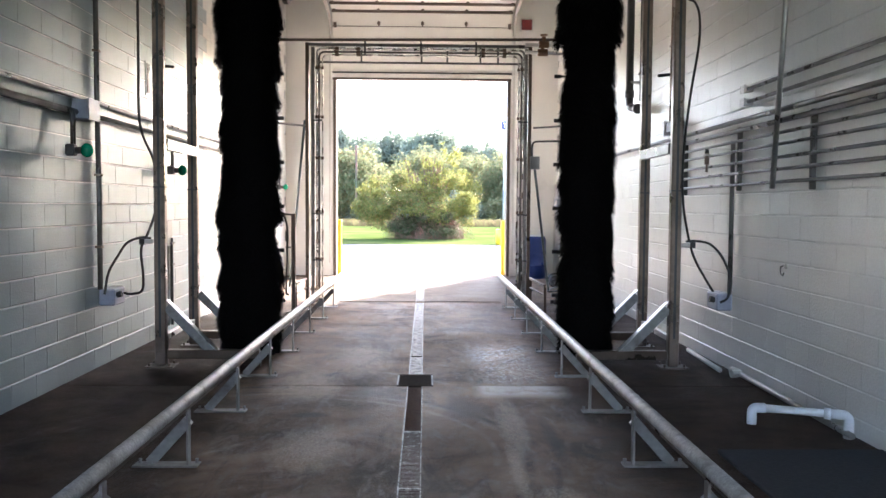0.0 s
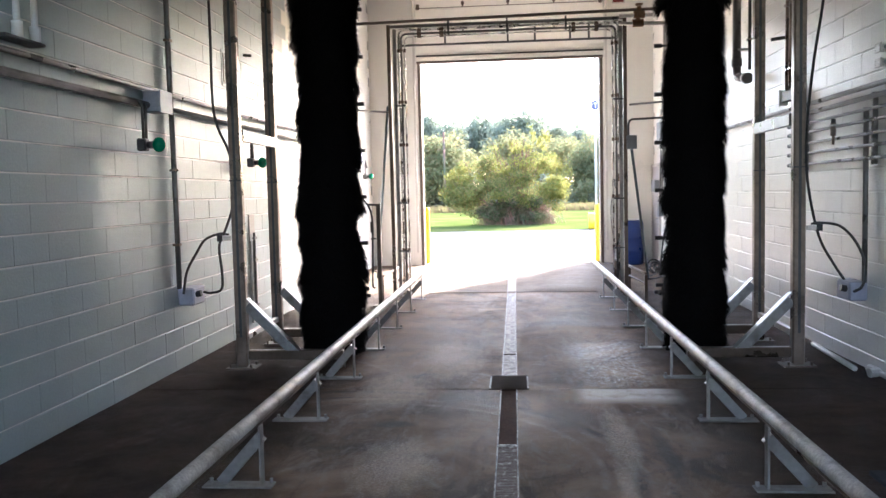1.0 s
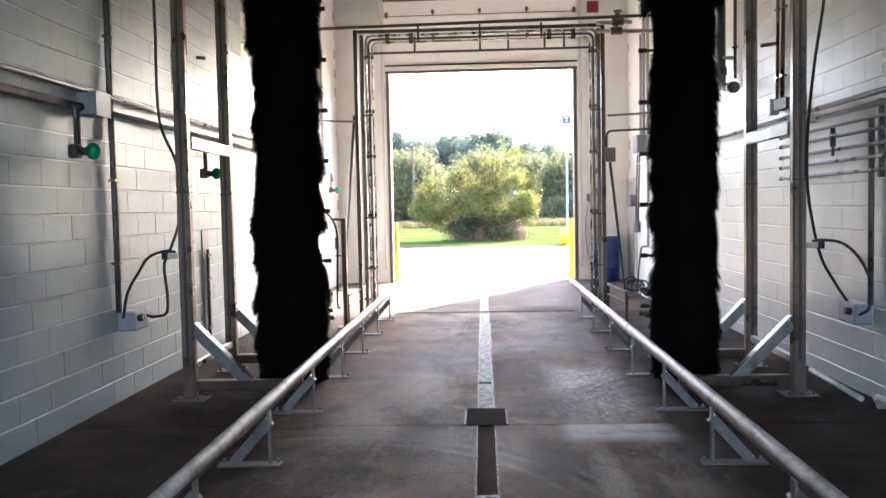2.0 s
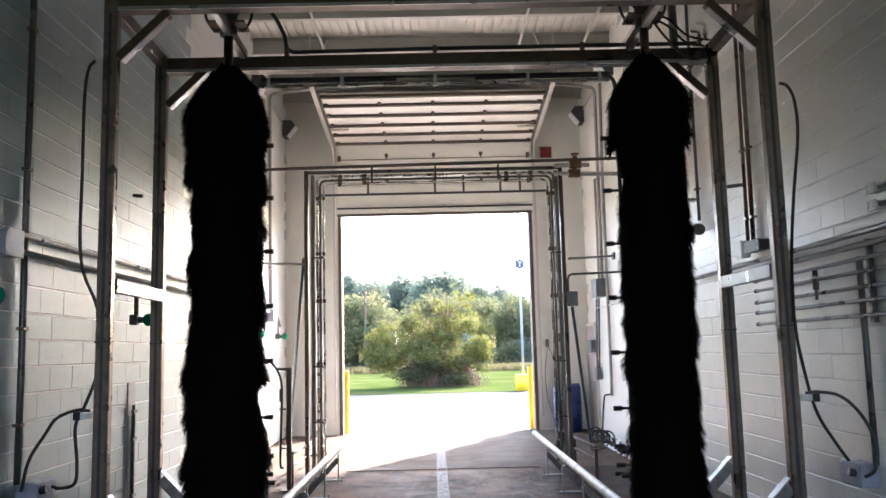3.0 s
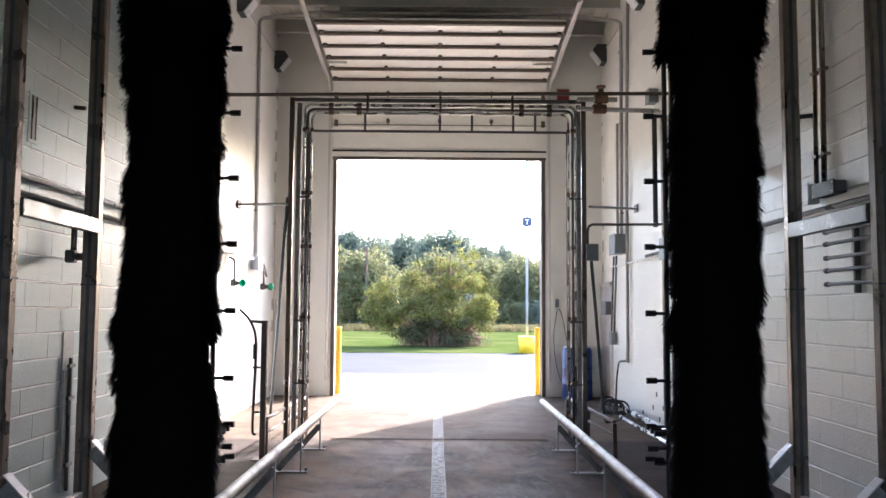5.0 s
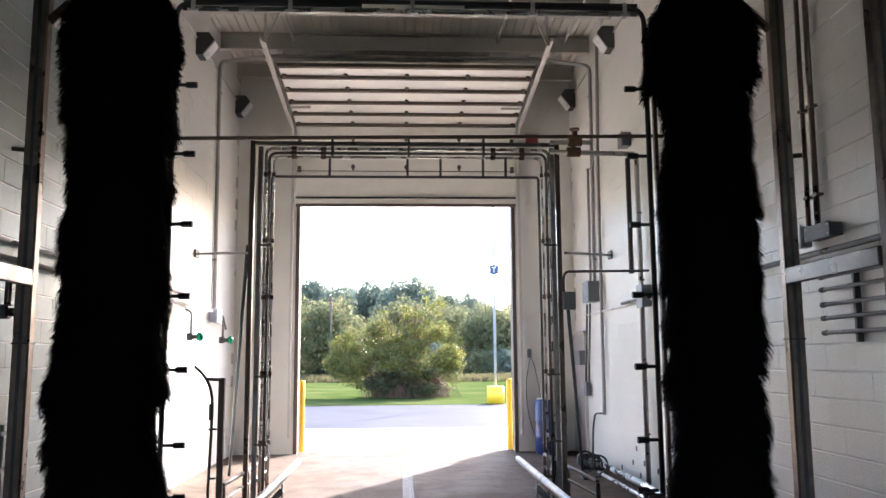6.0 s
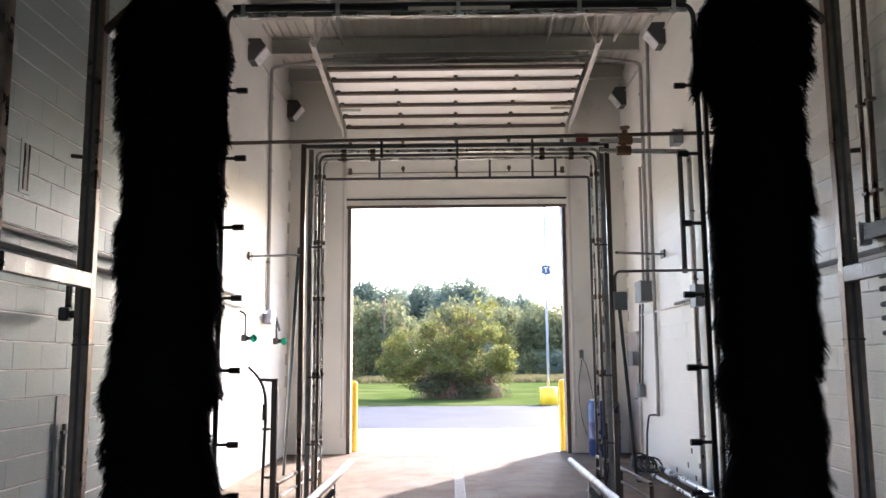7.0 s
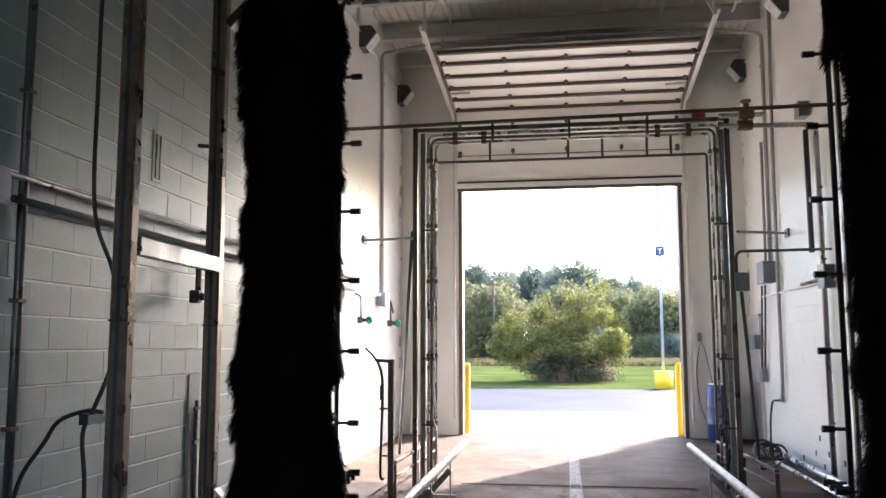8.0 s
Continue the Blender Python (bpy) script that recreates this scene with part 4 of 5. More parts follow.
def far_arch():
    ob = thing("spray_arch", (0, 13.98, 0), "multi-pipe steel spray arch near the exit", "spray arch")
    for sign in (-1, 1):
        x0 = -1.85 if sign < 0 else 1.79
        part("post", slab(x0 - 0.028, x0 + 0.028, -0.03, 0.03, 0, 4.27, 0.006), M_FRAME, ob)
        x1 = -1.757 if sign < 0 else 1.725
        part("post", slab(x1 - 0.026, x1 + 0.026, -0.03, 0.03, 0, 4.2, 0.006), M_FOOT, ob, "dull grey second post")
        for x in (x0, x1):
            part("foot_plate", slab(x - 0.045, x + 0.045, -0.1, 0.1, 0, 0.012), M_FRAME, ob)
        for x, y, r, top, mat in ((1.70, 0.05, 0.02, 4.19, M_BRIGHTPIPE), (1.655, 0.0, 0.017, 4.125, M_PIPE), (1.61, 0.06, 0.014, 4.09, M_BRIGHTPIPE)):
            up = part("riser", tube(rounded([(sign * x, y, 0.02), (sign * x, y, top), (0, y, top)], 0.1), r, 8), mat, ob, "", True)
            for z in (0.72, 1.5, 2.38, 3.05, 3.85):
                part("coupling", tube([(sign * x, y, z), (sign * x, y, z + 0.05)], r + 0.008, 8), M_FRAME, up)
            for cx in (1.4, 1.05):
                part("coupling", tube([(sign * cx, y, top), (sign * (cx - 0.06), y, top)], r + 0.01, 8), M_FRAME, up)
        for z in (0.72, 1.48, 3.0):
            clamp = part("pipe_clamp", slab(min(sign * 1.6, sign * 1.76), max(sign * 1.6, sign * 1.76), -0.052, -0.04, z, z + 0.022), M_DARKPIPE, ob)
            part("clamp_knob", disc(bmesh.new(), (sign * 1.62, -0.052, z + 0.011), (0, -1, 0), 0.018, 0.03, 8), M_DARKPIPE, clamp)
        wall_y = 2.67 if sign < 0 else 2.85
        part("wall_stay", tube([(sign * 1.87, 0.02, 2.925), (sign * (WALL - 0.01), wall_y, 3.26)], 0.018, 6), M_DARKPIPE, ob)
        part("wall_pad", slab(sign * (WALL - 0.02) - 0.01, sign * (WALL - 0.02) + 0.01, wall_y - 0.1, wall_y + 0.1, 3.2, 3.32), M_DARKPIPE, ob)
    part("wall_feed", tube(rounded([(1.84, 0.02, 2.46), (1.84, 0.02, 2.7), (WALL - 0.03, 0.86, 2.8)], 0.1), 0.017, 8), M_DARKPIPE, ob, "dark pipe from post to wall", True)
    part("control_box", slab(1.8, 1.95, -0.12, -0.05, 2.24, 2.45, 0.006), M_BOX, ob, "grey control box on the post")
    part("top_bar", tube([(-WALL + 0.01, 0.1, 4.32), (WALL - 0.01, 0.1, 4.39)], 0.024, 8), M_STRUT, ob, "brown pipe running from wall to wall", True)
    part("top_post", slab(-1.87, 1.81, -0.03, 0.03, 4.22, 4.262, 0.006), M_PIPE, ob)
    for x in (-0.91, 0.0, 0.9):
        part("pipe_clip", slab(x - 0.013, x + 0.013, -0.05, 0.08, 4.09, 4.3), M_DARKPIPE, ob)
    return ob


far_arch()


def black_arch():
    ob = thing("spray_arch", (0, 16.28, 0), "thin black pipe spray arch with short spacers", "spray arch")
    part("frame_pipe", tube(rounded([(-2.25, 0, 0.02), (-1.985, 0, 0.02), (-1.985, 0, 4.355), (1.95, 0, 4.355), (1.95, 0, 0.02), (2.2, 0, 0.02)], 0.04, 2), 0.02, 8), M_DARKPIPE, ob, "", True)
    part("upper_pipe", tube([(-2.0, 0, 4.655), (2.0, 0, 4.655)], 0.016, 6), M_BRIGHTPIPE, ob, "", True)
    for x in (-1.146, 0.0, 0.49, 1.123, 1.46):
        part("spacer", slab(x - 0.017, x + 0.017, -0.015, 0.015, 4.355, 4.655), M_DARKPIPE, ob)
    return ob


black_arch()
for sign, foot, top in ((-1, (-2.62, 16.9, 0), (-1.905, 14.08, 3.02)), (1, (2.46, 16.1, 0), (1.9, 14.08, 2.24))):
    alone(part("leaning_pipe", tube([foot, top], 0.022, 8), M_TEAL, None, "", True), "dark teal pipe leaning against the spray arch", "pipe", "leaning pipes")


# ---- low rails, stand, barrel ----
def low_rail(x0, y0, x1, y1, sign):
    ob = thing("low_rail", (0, 0, 0), "low brown steel guard rail beside the spray arch", "guard rail", "low guard rails")
    for z in (0.42, 0.27):
        part("rail", beam((x0, y0, z), (x1, y1, z), 0.04, 0.035 if z > 0.3 else 0.022, 0.006), M_STRUT, ob)
    for f in (0.0, 0.5, 1.0):
        x, y = x0 + (x1 - x0) * f, y0 + (y1 - y0) * f
        part("leg", slab(x - 0.02, x + 0.02, y - 0.02, y + 0.02, 0, 0.4), M_FRAME, ob)
    return ob


low_rail(-1.9, 13.05, -1.825, 15.35, -1)
low_rail(1.93, 12.95, 1.8, 15.42, 1)


def wand_stand():
    ob = thing("wand_stand", (-1.905, 12.88, 0), "brown steel post holding a black spray wand", "wand stand")
    part("post", slab(-0.03, 0.03, -0.03, 0.03, 0, 1.5, 0.006), M_STRUT, ob)
    part("foot_plate", slab(-0.1, 0.1, -0.1, 0.1, 0, 0.012), M_STRUT, ob)
    part("arm", beam((0, 0, 1.48), (-0.15, 0, 1.49), 0.04, 0.03), M_DARKPIPE, ob)
    part("wand", tube(curved([(-0.28, 0.0, 1.62), (-0.18, 0, 1.52), (-0.11, 0, 1.38), (-0.09, 0, 1.18), (-0.1, 0, 0.75), (-0.11, 0, 0.32), (-0.07, 0, 0.27)], 5), 0.015, 7), M_RUBBER, ob)
    part("grip", tube([(-0.1, 0, 1.08), (-0.1, 0, 1.24)], 0.024, 8), M_RUBBER, ob)
    part("clip", slab(-0.12, -0.04, -0.02, 0.02, 0.98, 1.0), M_DARKPIPE, ob)
    part("clip", slab(-0.12, -0.04, -0.02, 0.02, 0.5, 0.52), M_DARKPIPE, ob)
    return ob


wand_stand()


def barrel():
    ob = thing("barrel", (2.58, 19.25, 0), "blue plastic drum with a dark lid in the corner", "barrel")
    body = bmesh.new()
    profile = [(0.0, 0.27), (0.03, 0.29), (0.28, 0.29), (0.3, 0.305), (0.33, 0.29), (0.56, 0.29), (0.58, 0.305), (0.61, 0.29), (0.88, 0.29), (0.96, 0.26)]
    rings = [[body.verts.new((math.cos(a) * r * 0.97, math.sin(a) * r * 0.97, z)) for a in (6.2832 * j / 24 for j in range(24))] for z, r in profile]
    for p, q in zip(rings, rings[1:]):
        for j in range(24):
            body.faces.new((p[j], p[(j + 1) % 24], q[(j + 1) % 24], q[j]))
    body.faces.new(rings[0][::-1]), body.faces.new(rings[-1])
    part("drum", body, M_BLUE, ob, "", True)
    part("lid", tube([(0, 0, 0.96), (0, 0, 0.98)], 0.24, 20), M_WHITE, ob)
    return ob


barrel()
for sign in (-1, 1):
    guard = thing("bollard", (sign * 1.985, 20.15, 0), "yellow painted steel guard post outside the opening", "bollard", "guard posts")
    part("post", tube([(0, 0, 0), (0, 0, 1.22), (0, 0, 1.26), (0, 0, 1.29)], 0.085, 14), M_YELLOW, guard, "", True)
    part("cap", tube([(0, 0, 1.29), (0, 0, 1.31)], 0.06, 14), M_YELLOW, guard)


# ---- wall fittings ----
LW, RW = -WALL, WALL


def clip(parent, x, y, z):
    part("clip", slab(x - 0.03, x + 0.03, y - 0.034, y + 0.034, z - 0.012, z + 0.012), M_POST, parent)


def conduit(points, radius, label, mat=None, group="conduits", clips=()):
    ob = part("conduit", tube(rounded(points, 0.1), radius, 8), mat or M_PIPE, None, "", True)
    alone(ob, label, "conduit", group)
    for c in clips:
        clip(ob, *c)
    return ob


def signal_lamp(y, z):
    ob = thing("signal_lamp", (LW, y, z), "green signal lamp on a grey conduit arm beside the wall", "signal lamp", "signal lamps")
    part("arm", tube(rounded([(0.04, 0, 0.36), (0.12, 0, 0.32), (0.12, 0, 0.02)], 0.06), 0.014, 6), M_PIPE, ob, "", True)
    part("arm", tube(rounded([(0.04, 0.1, 0.36), (0.1, 0.1, 0.32), (0.12, 0.05, 0.02)], 0.06), 0.014, 6), M_PIPE, ob, "", True)
    part("housing", slab(0.075, 0.155, -0.05, 0.035, -0.075, 0.03, 0.012), M_DARKPIPE, ob)
    part("neck", tube([(0.155, -0.005, -0.025), (0.21, -0.003, -0.025)], 0.032, 10), M_DARKPIPE, ob, "dark lamp neck", True)
    lens = bmesh.new()
    bmesh.ops.create_uvsphere(lens, u_segments=16, v_segments=10, radius=0.064)
    bmesh.ops.scale(lens, vec=(0.85, 0.85, 1), verts=lens.verts)
    bmesh.ops.translate(lens, vec=(0.25, 0.0, -0.025), verts=lens.verts)
    part("lens", lens, M_GREEN, ob, "domed green lens", True)
    return ob


for y, z in ((7.73, 2.115), (10.6, 2.065), (16.03, 2.035), (18.1, 2.04)):
    signal_lamp(y, z)


def junction_box(at, size, label, category="junction box", mat=None):
    x, y, z = at
    sx, sy, sz = size
    ob = thing("junction_box", at, label, category)
    body = part("body", slab(-sx / 2, sx / 2, -sy / 2, sy / 2, -sz / 2, sz / 2, 0.008), mat or M_BOX, ob)
    side = -1 if x > 0 else 1
    part("cover", slab(min(side * sx / 2, side * (sx / 2 + 0.012)), max(side * sx / 2, side * (sx / 2 + 0.012)), -sy / 2 - 0.008, sy / 2 + 0.008, -sz / 2 - 0.008, sz / 2 + 0.008, 0.003), mat or M_BOX, ob)
    for a in (-1, 1):
        for b in (-1, 1):
            part("screw", disc(bmesh.new(), (side * (sx / 2 + 0.012), a * (sy / 2 - 0.015), b * (sz / 2 - 0.015)), (side, 0, 0), 0.006, 0.004, 6), M_STEEL, body)
    return ob


# left wall
conduit([(LW + 0.05, BACK, 2.58), (LW + 0.05, 16.0, 2.6)], 0.022, "grey conduit run along the block wall", clips=[(LW + 0.04, y, 2.59) for y in (5.0, 6.9, 9.4, 12.0, 14.5)])
conduit([(LW + 0.06, BACK, 2.44), (LW + 0.06, 7.95, 2.45)], 0.032, "thick dark conduit into a junction box", M_DARKPIPE)
conduit([(LW + 0.06, 8.4, 2.46), (LW + 0.06, 17.55, 2.46)], 0.023, "grey conduit from box to box along the wall", M_PLATE, clips=[(LW + 0.04, y, 2.46) for y in (9.2, 11.6, 13.8, 16.2)])
junction_box((LW + 0.1, 8.07, 2.48), (0.15, 0.24, 0.18), "lavender grey junction box where the thick conduit ends", mat=M_SWITCH)
conduit([(LW + 0.04, 8.5, 7.1), (LW + 0.04, 8.5, 2.9), (LW + 0.05, 8.5, 1.65), (LW + 0.05, 8.5, 0.78)], 0.026, "vertical grey conduit down to a switch box", M_PIPE, clips=[(LW + 0.04, 8.5, z) for z in (5.6, 4.2, 3.1)] + [(LW + 0.045, 8.5, z) for z in (1.9, 1.2)])
rack = thing("pipe_channel", (LW, 10.85, 0.1), "short dull steel channel and thin pipe clamped to the wall", "pipe")
part("top_plate", slab(0.0, 0.012, -0.1, 0.1, 1.0, 1.32, 0.003), M_PLATE, rack)
for y in (-0.08, 0.055):
    part("channel_leg", slab(0.0, 0.03, y - 0.024, y + 0.024, 0.0, 1.0, 0.004), M_PLATE, rack)
tubing = part("pipe", tube([(0.04, -0.012, 0.0), (0.04, -0.012, 1.1)], 0.016, 8), M_PIPE, rack, "", True)
for z in (0.2, 0.75, 1.02):
    part("clamp", slab(0.03, 0.058, -0.06, 0.05, z, z + 0.03, 0.003), M_FOOT, tubing)
conduit([(LW + 0.05, 17.95, 2.45), (LW + 0.05, 18.4, 2.44), (LW + 0.1, 18.45, 2.2)], 0.02, "short conduit to the last signal lamp")
junction_box((LW + 0.07, 17.75, 2.4), (0.13, 0.34, 0.22), "small grey junction box on the sunlit wall", mat=M_SWITCH)
slot = thing("wall_bracket", (LW, 10.09, 3.08), "narrow steel bracket set in the block wall", "bracket")
part("plate", slab(0.0, 0.008, -0.075, 0.075, -0.2, 0.2, 0.003), M_BLOCK, slot)
for y in (-0.03, 0.03):
    part("channel_lip", slab(0.006, 0.016, y - 0.008, y + 0.008, -0.17, 0.17, 0.003), M_FRAME, slot)
part("channel", slab(0.006, 0.012, -0.02, 0.02, -0.17, 0.17), M_BOX, slot)
stub = part("pipe_stub", tube([(LW, 10.8, 3.34), (LW + 0.1, 10.8, 3.33)], 0.018, 8), M_DARKPIPE)
alone(stub, "short dark pipe stub poking from the wall", "pipe stub")


fitting = thing("pipe_fitting", (LW, 6.12, 2.66), "pair of pale upright pipe fittings on a wall plate", "pipe fitting")
part("plate", slab(0.0, 0.12, -0.24, 0.2, 0.0, 0.02, 0.004), M_DARKPIPE, fitting, "dark mounting plate")
for y in (-0.07, 0.13):
    up = part("stem", tube([(0.09, y, 0.02), (0.09, y, 0.5)], 0.022, 10), M_WHITE, fitting, "", True)
    part("collar", tube([(0.09, y, 0.02), (0.09, y, 0.1), (0.09, y, 0.12)], 0.036, 10), M_WHITE, up, "", True)


def switch_box(sign, y, z, clamp_at, hose):
    ob = thing("switch_box", (sign * (WALL - 0.1), y, z), "grey switch box with looping black cables", "switch box", "switch boxes")
    part("body", slab(-0.08, 0.08, -0.16, 0.12, -0.085, 0.085, 0.015), M_SWITCH, ob)
    part("end_cap", slab(-0.072, 0.072, 0.12, 0.165, -0.09, 0.09, 0.02), M_WHITE, ob, "pale round end cap")
    part("gland", disc(bmesh.new(), (-sign * 0.08, -0.1, 0.02), (-sign, 0, 0.2), 0.03, 0.05, 10), M_RUBBER, ob)
    for line in hose:
        part("cable", tube(curved([Vector(p) - Vector((sign * (WALL - 0.1), y, z)) for p in line], 7), 0.0125, 7), M_RUBBER, ob, "black cable loop")
    clampx, clampy, clampz = clamp_at
    c = alone(part("cable_clamp", slab(min(clampx, clampx + sign * 0.14), max(clampx, clampx + sign * 0.14), clampy - 0.03, clampy + 0.03, clampz - 0.024, clampz + 0.024, 0.006), M_TRACK), "small steel cable clamp on the gantry post", "clamp", "cable clamps")
    part("strap", slab(clampx + sign * 0.11 - 0.025, clampx + sign * 0.11 + 0.025, clampy - 0.04, clampy + 0.04, clampz - 0.03, clampz + 0.03), M_RUBBER, c)
    return ob


switch_box(-1, 8.68, 0.7, (-2.604, 8.6, 1.25), [
    [(-3.03, 8.42, 0.74), (-3.01, 8.48, 0.95), (-2.94, 8.56, 1.12), (-2.85, 8.55, 1.24), (-2.74, 8.63, 1.29), (-2.65, 8.65, 1.28)],
    [(-2.98, 8.78, 0.72), (-2.86, 8.67, 0.72), (-2.74, 8.63, 0.76), (-2.72, 8.61, 0.92), (-2.73, 8.59, 1.17), (-2.67, 8.60, 1.32), (-2.6, 8.62, 1.53), (-2.555, 8.63, 1.81), (-2.62, 8.63, 2.08), (-2.74, 8.62, 2.43), (-2.735, 8.59, 3.13), (-2.735, 8.59, 3.68), (-2.72, 8.61, 3.91), (-2.68, 8.63, 3.99)],
])
switch_box(1, 8.58, 0.69, (2.659, 8.6, 1.25), [
    [(3.00, 8.40, 0.69), (3.06, 8.36, 0.75), (3.08, 8.36, 0.93), (3.02, 8.42, 1.13), (2.93, 8.53, 1.26), (2.79, 8.59, 1.29), (2.71, 8.61, 1.28)],
    [(3.02, 8.62, 0.75), (2.93, 8.66, 0.91), (2.81, 8.66, 1.13), (2.705, 8.58, 1.43), (2.655, 8.57, 1.78), (2.66, 8.565, 2.23), (2.71, 8.565, 2.73), (2.785, 8.57, 3.23), (2.79, 8.58, 3.51), (2.75, 8.59, 3.65), (2.69, 8.61, 3.69)],
])

# right wall
sensor = thing("valve_fitting", (RW - 0.1, 9.03, 2.11), "small dark valve fitting hanging among the conduits", "valve")
part("body", tube([(0, 0, 0.09), (0, 0, -0.03)], 0.026, 8), M_STRUT, sensor, "", True)
part("nipple", tube([(0, 0, -0.03), (0, 0, -0.11)], 0.013, 8), M_STRUT, sensor, "", True)
part("cap", tube([(0.0, 0, 0.09), (0.0, 0, 0.13)], 0.022, 8), M_RUBBER, sensor, "", True)
part("lever", slab(-0.03, 0.03, -0.07, 0.03, 0.06, 0.075, 0.003), M_STEEL, sensor, "small steel lever")
hook = thing("wall_hook", (RW, 7.27, 1.1), "small bent steel hook on the block wall", "hook")
part("shank", disc(bmesh.new(), (-0.012, 0, 0.03), (1, 0, 0), 0.02, 0.024, 10), M_STEEL, hook)
part("ring", tube(curved([(-0.03, 0.0, 0.035), (-0.035, 0.035, 0.02), (-0.035, 0.03, -0.03), (-0.035, -0.01, -0.045), (-0.035, -0.03, -0.02)], 5), 0.007, 6), M_PIPE, hook, "", True)
for z in (2.45, 2.36, 2.26, 2.165, 2.053, 1.953, 1.845):
    end = 16.0 if z > 2.4 else 10.3
    r = 0.024 if z > 2.3 else 0.0155
    line = conduit([(RW - 0.08, BACK, z), (RW - 0.08, end, z)], r, "dark grey conduit in a rack along the block wall", M_RACK, group="conduit rack")
    if end < 11:
        part("end_cap", tube([(RW - 0.08, 10.3, z), (RW - 0.08, 10.35, z)], r + 0.005, 8), M_DARKPIPE, line)
for y, z0, z1 in ((9.95, 1.77, 2.4), (8.3, 1.79, 2.4), (6.78, 1.77, 2.4), (4.5, 1.77, 2.48), (2.0, 1.77, 2.48)):
    alone(part("strut_channel", slab(RW - 0.055, RW - 0.008, y - 0.016, y + 0.016, z0, z1, 0.004), M_RACK if y > 9 else M_PIPE), "vertical steel strut channel carrying conduits", "strut channel", "strut channels")
for z, y in ((2.73, 8.03), (2.61, 8.03)):
    conduit([(RW - 0.07, BACK, z), (RW - 0.07, y, z)], 0.018, "thin pair of grey conduits ending in a small box")
    junction_box((RW - 0.06, y + 0.04, z), (0.08, 0.1, 0.06), "small pale conduit box", mat=M_TRACK)
conduit([(RW - 0.06, 8.4, 2.28), (RW - 0.06, 8.4, 0.77)], 0.024, "vertical grey conduit down to a switch box")
conduit([(RW - 0.12, 7.1, 7.0), (RW - 0.12, 7.15, 3.3), (RW - 0.12, 7.32, 1.79)], 0.024, "loose hanging steel pipe against the wall", M_STEEL)
for y in (10.5, 10.36):
    conduit([(RW - 0.05, y - 0.05, 7.0), (RW - 0.05, y, 4.4), (RW - 0.05, y + 0.03, 2.62)], 0.02 if y > 10.4 else 0.024, "vertical grey conduit dropping from the roof", M_POST, clips=[(RW - 0.05, y, 3.6), (RW - 0.05, y, 2.9)])
junction_box((RW - 0.08, 10.56, 2.6), (0.09, 0.1, 0.17), "white conduit box above the rack", mat=M_WHITE)
junction_box((RW - 0.06, 10.28, 2.6), (0.1, 0.36, 0.1), "long dark conduit body above the rack", mat=M_DARKPIPE)
drop = conduit([(RW - 0.14, 12.25, 7.195), (RW - 0.14, 12.25, 3.06), (RW - 0.14, 11.72, 2.98)], 0.055, "thick grey plastic drain pipe with an elbow", M_PIPE)
part("collar", tube([(RW - 0.14, 11.84, 2.998), (RW - 0.14, 11.72, 2.98)], 0.07, 12), M_PIPE, drop, "grey plastic collar", True)
for z in (3.4, 4.9, 6.4):
    part("strap", slab(RW - 0.14, RW, 12.19, 12.31, z, z + 0.03), M_STEEL, drop, "steel wall strap")
part("collar", tube([(RW - 0.14, 12.25, 3.3), (RW - 0.14, 12.25, 3.2)], 0.068, 12), M_PIPE, drop, "grey plastic collar", True)
conduit([(RW - 0.05, 11.98, 7.195), (RW - 0.05, 11.98, 3.12)], 0.02, "thin grey conduit beside the drain pipe", clips=[(RW - 0.05, 11.98, z) for z in (3.5, 5.0)])
stub = part("pipe_stub", tube([(RW, 10.62, 3.28), (RW - 0.2, 10.58, 3.25)], 0.02, 8), M_DARKPIPE)
alone(stub, "short dark pipe stub poking from the wall", "pipe stub")
conduit([(RW - 0.05, 18.0, 4.9), (RW - 0.05, 18.05, 2.92)], 0.024, "vertical conduit down to a switch enclosure", M_PLATE)
conduit([(RW - 0.05, 17.1, 6.9), (RW - 0.05, 17.3, 4.7), (RW - 0.05, 17.36, 1.1), (RW - 0.05, 17.4, 0.8)], 0.028, "vertical conduit with a hose at its lower end", M_PLATE)
junction_box((RW - 0.11, 17.72, 2.76), (0.2, 0.42, 0.33), "grey electrical switch enclosure")
junction_box((RW - 0.08, 18.85, 1.69), (0.12, 0.42, 0.24), "grey push-button control box")
junction_box((RW - 0.06, 18.46, 1.16), (0.08, 0.18, 0.22), "small grey switch box")
for y in (18.62, 18.4):
    conduit([(RW - 0.05, y - 0.25, 2.6), (RW - 0.05, y, 1.25)], 0.018, "thin conduit between control boxes")
conduit([(RW - 0.04, 14.0, 2.42), (RW - 0.04, 18.6, 2.42)], 0.018, "white painted conduit along the wall", M_WALL)
door = thing("door_1", (RW, 19.2, 0), "lilac grey steel service door in the side wall", "door", kind="structure")
part("leaf", slab(-0.03, 0.0, -0.42, 0.42, 0.02, 2.1, 0.004), M_PDOOR, door)
part("door_frame", slab(-0.05, 0.0, -0.48, -0.42, 0, 2.16), M_TRACK, door)
part("door_frame", slab(-0.05, 0.0, 0.42, 0.48, 0, 2.16), M_TRACK, door)
part("door_frame", slab(-0.05, 0.0, -0.48, 0.48, 2.1, 2.16), M_TRACK, door)
part("handle", tube([(-0.03, -0.35, 1.0), (-0.09, -0.35, 1.0), (-0.09, -0.25, 1.0)], 0.012, 6), M_STEEL, door)

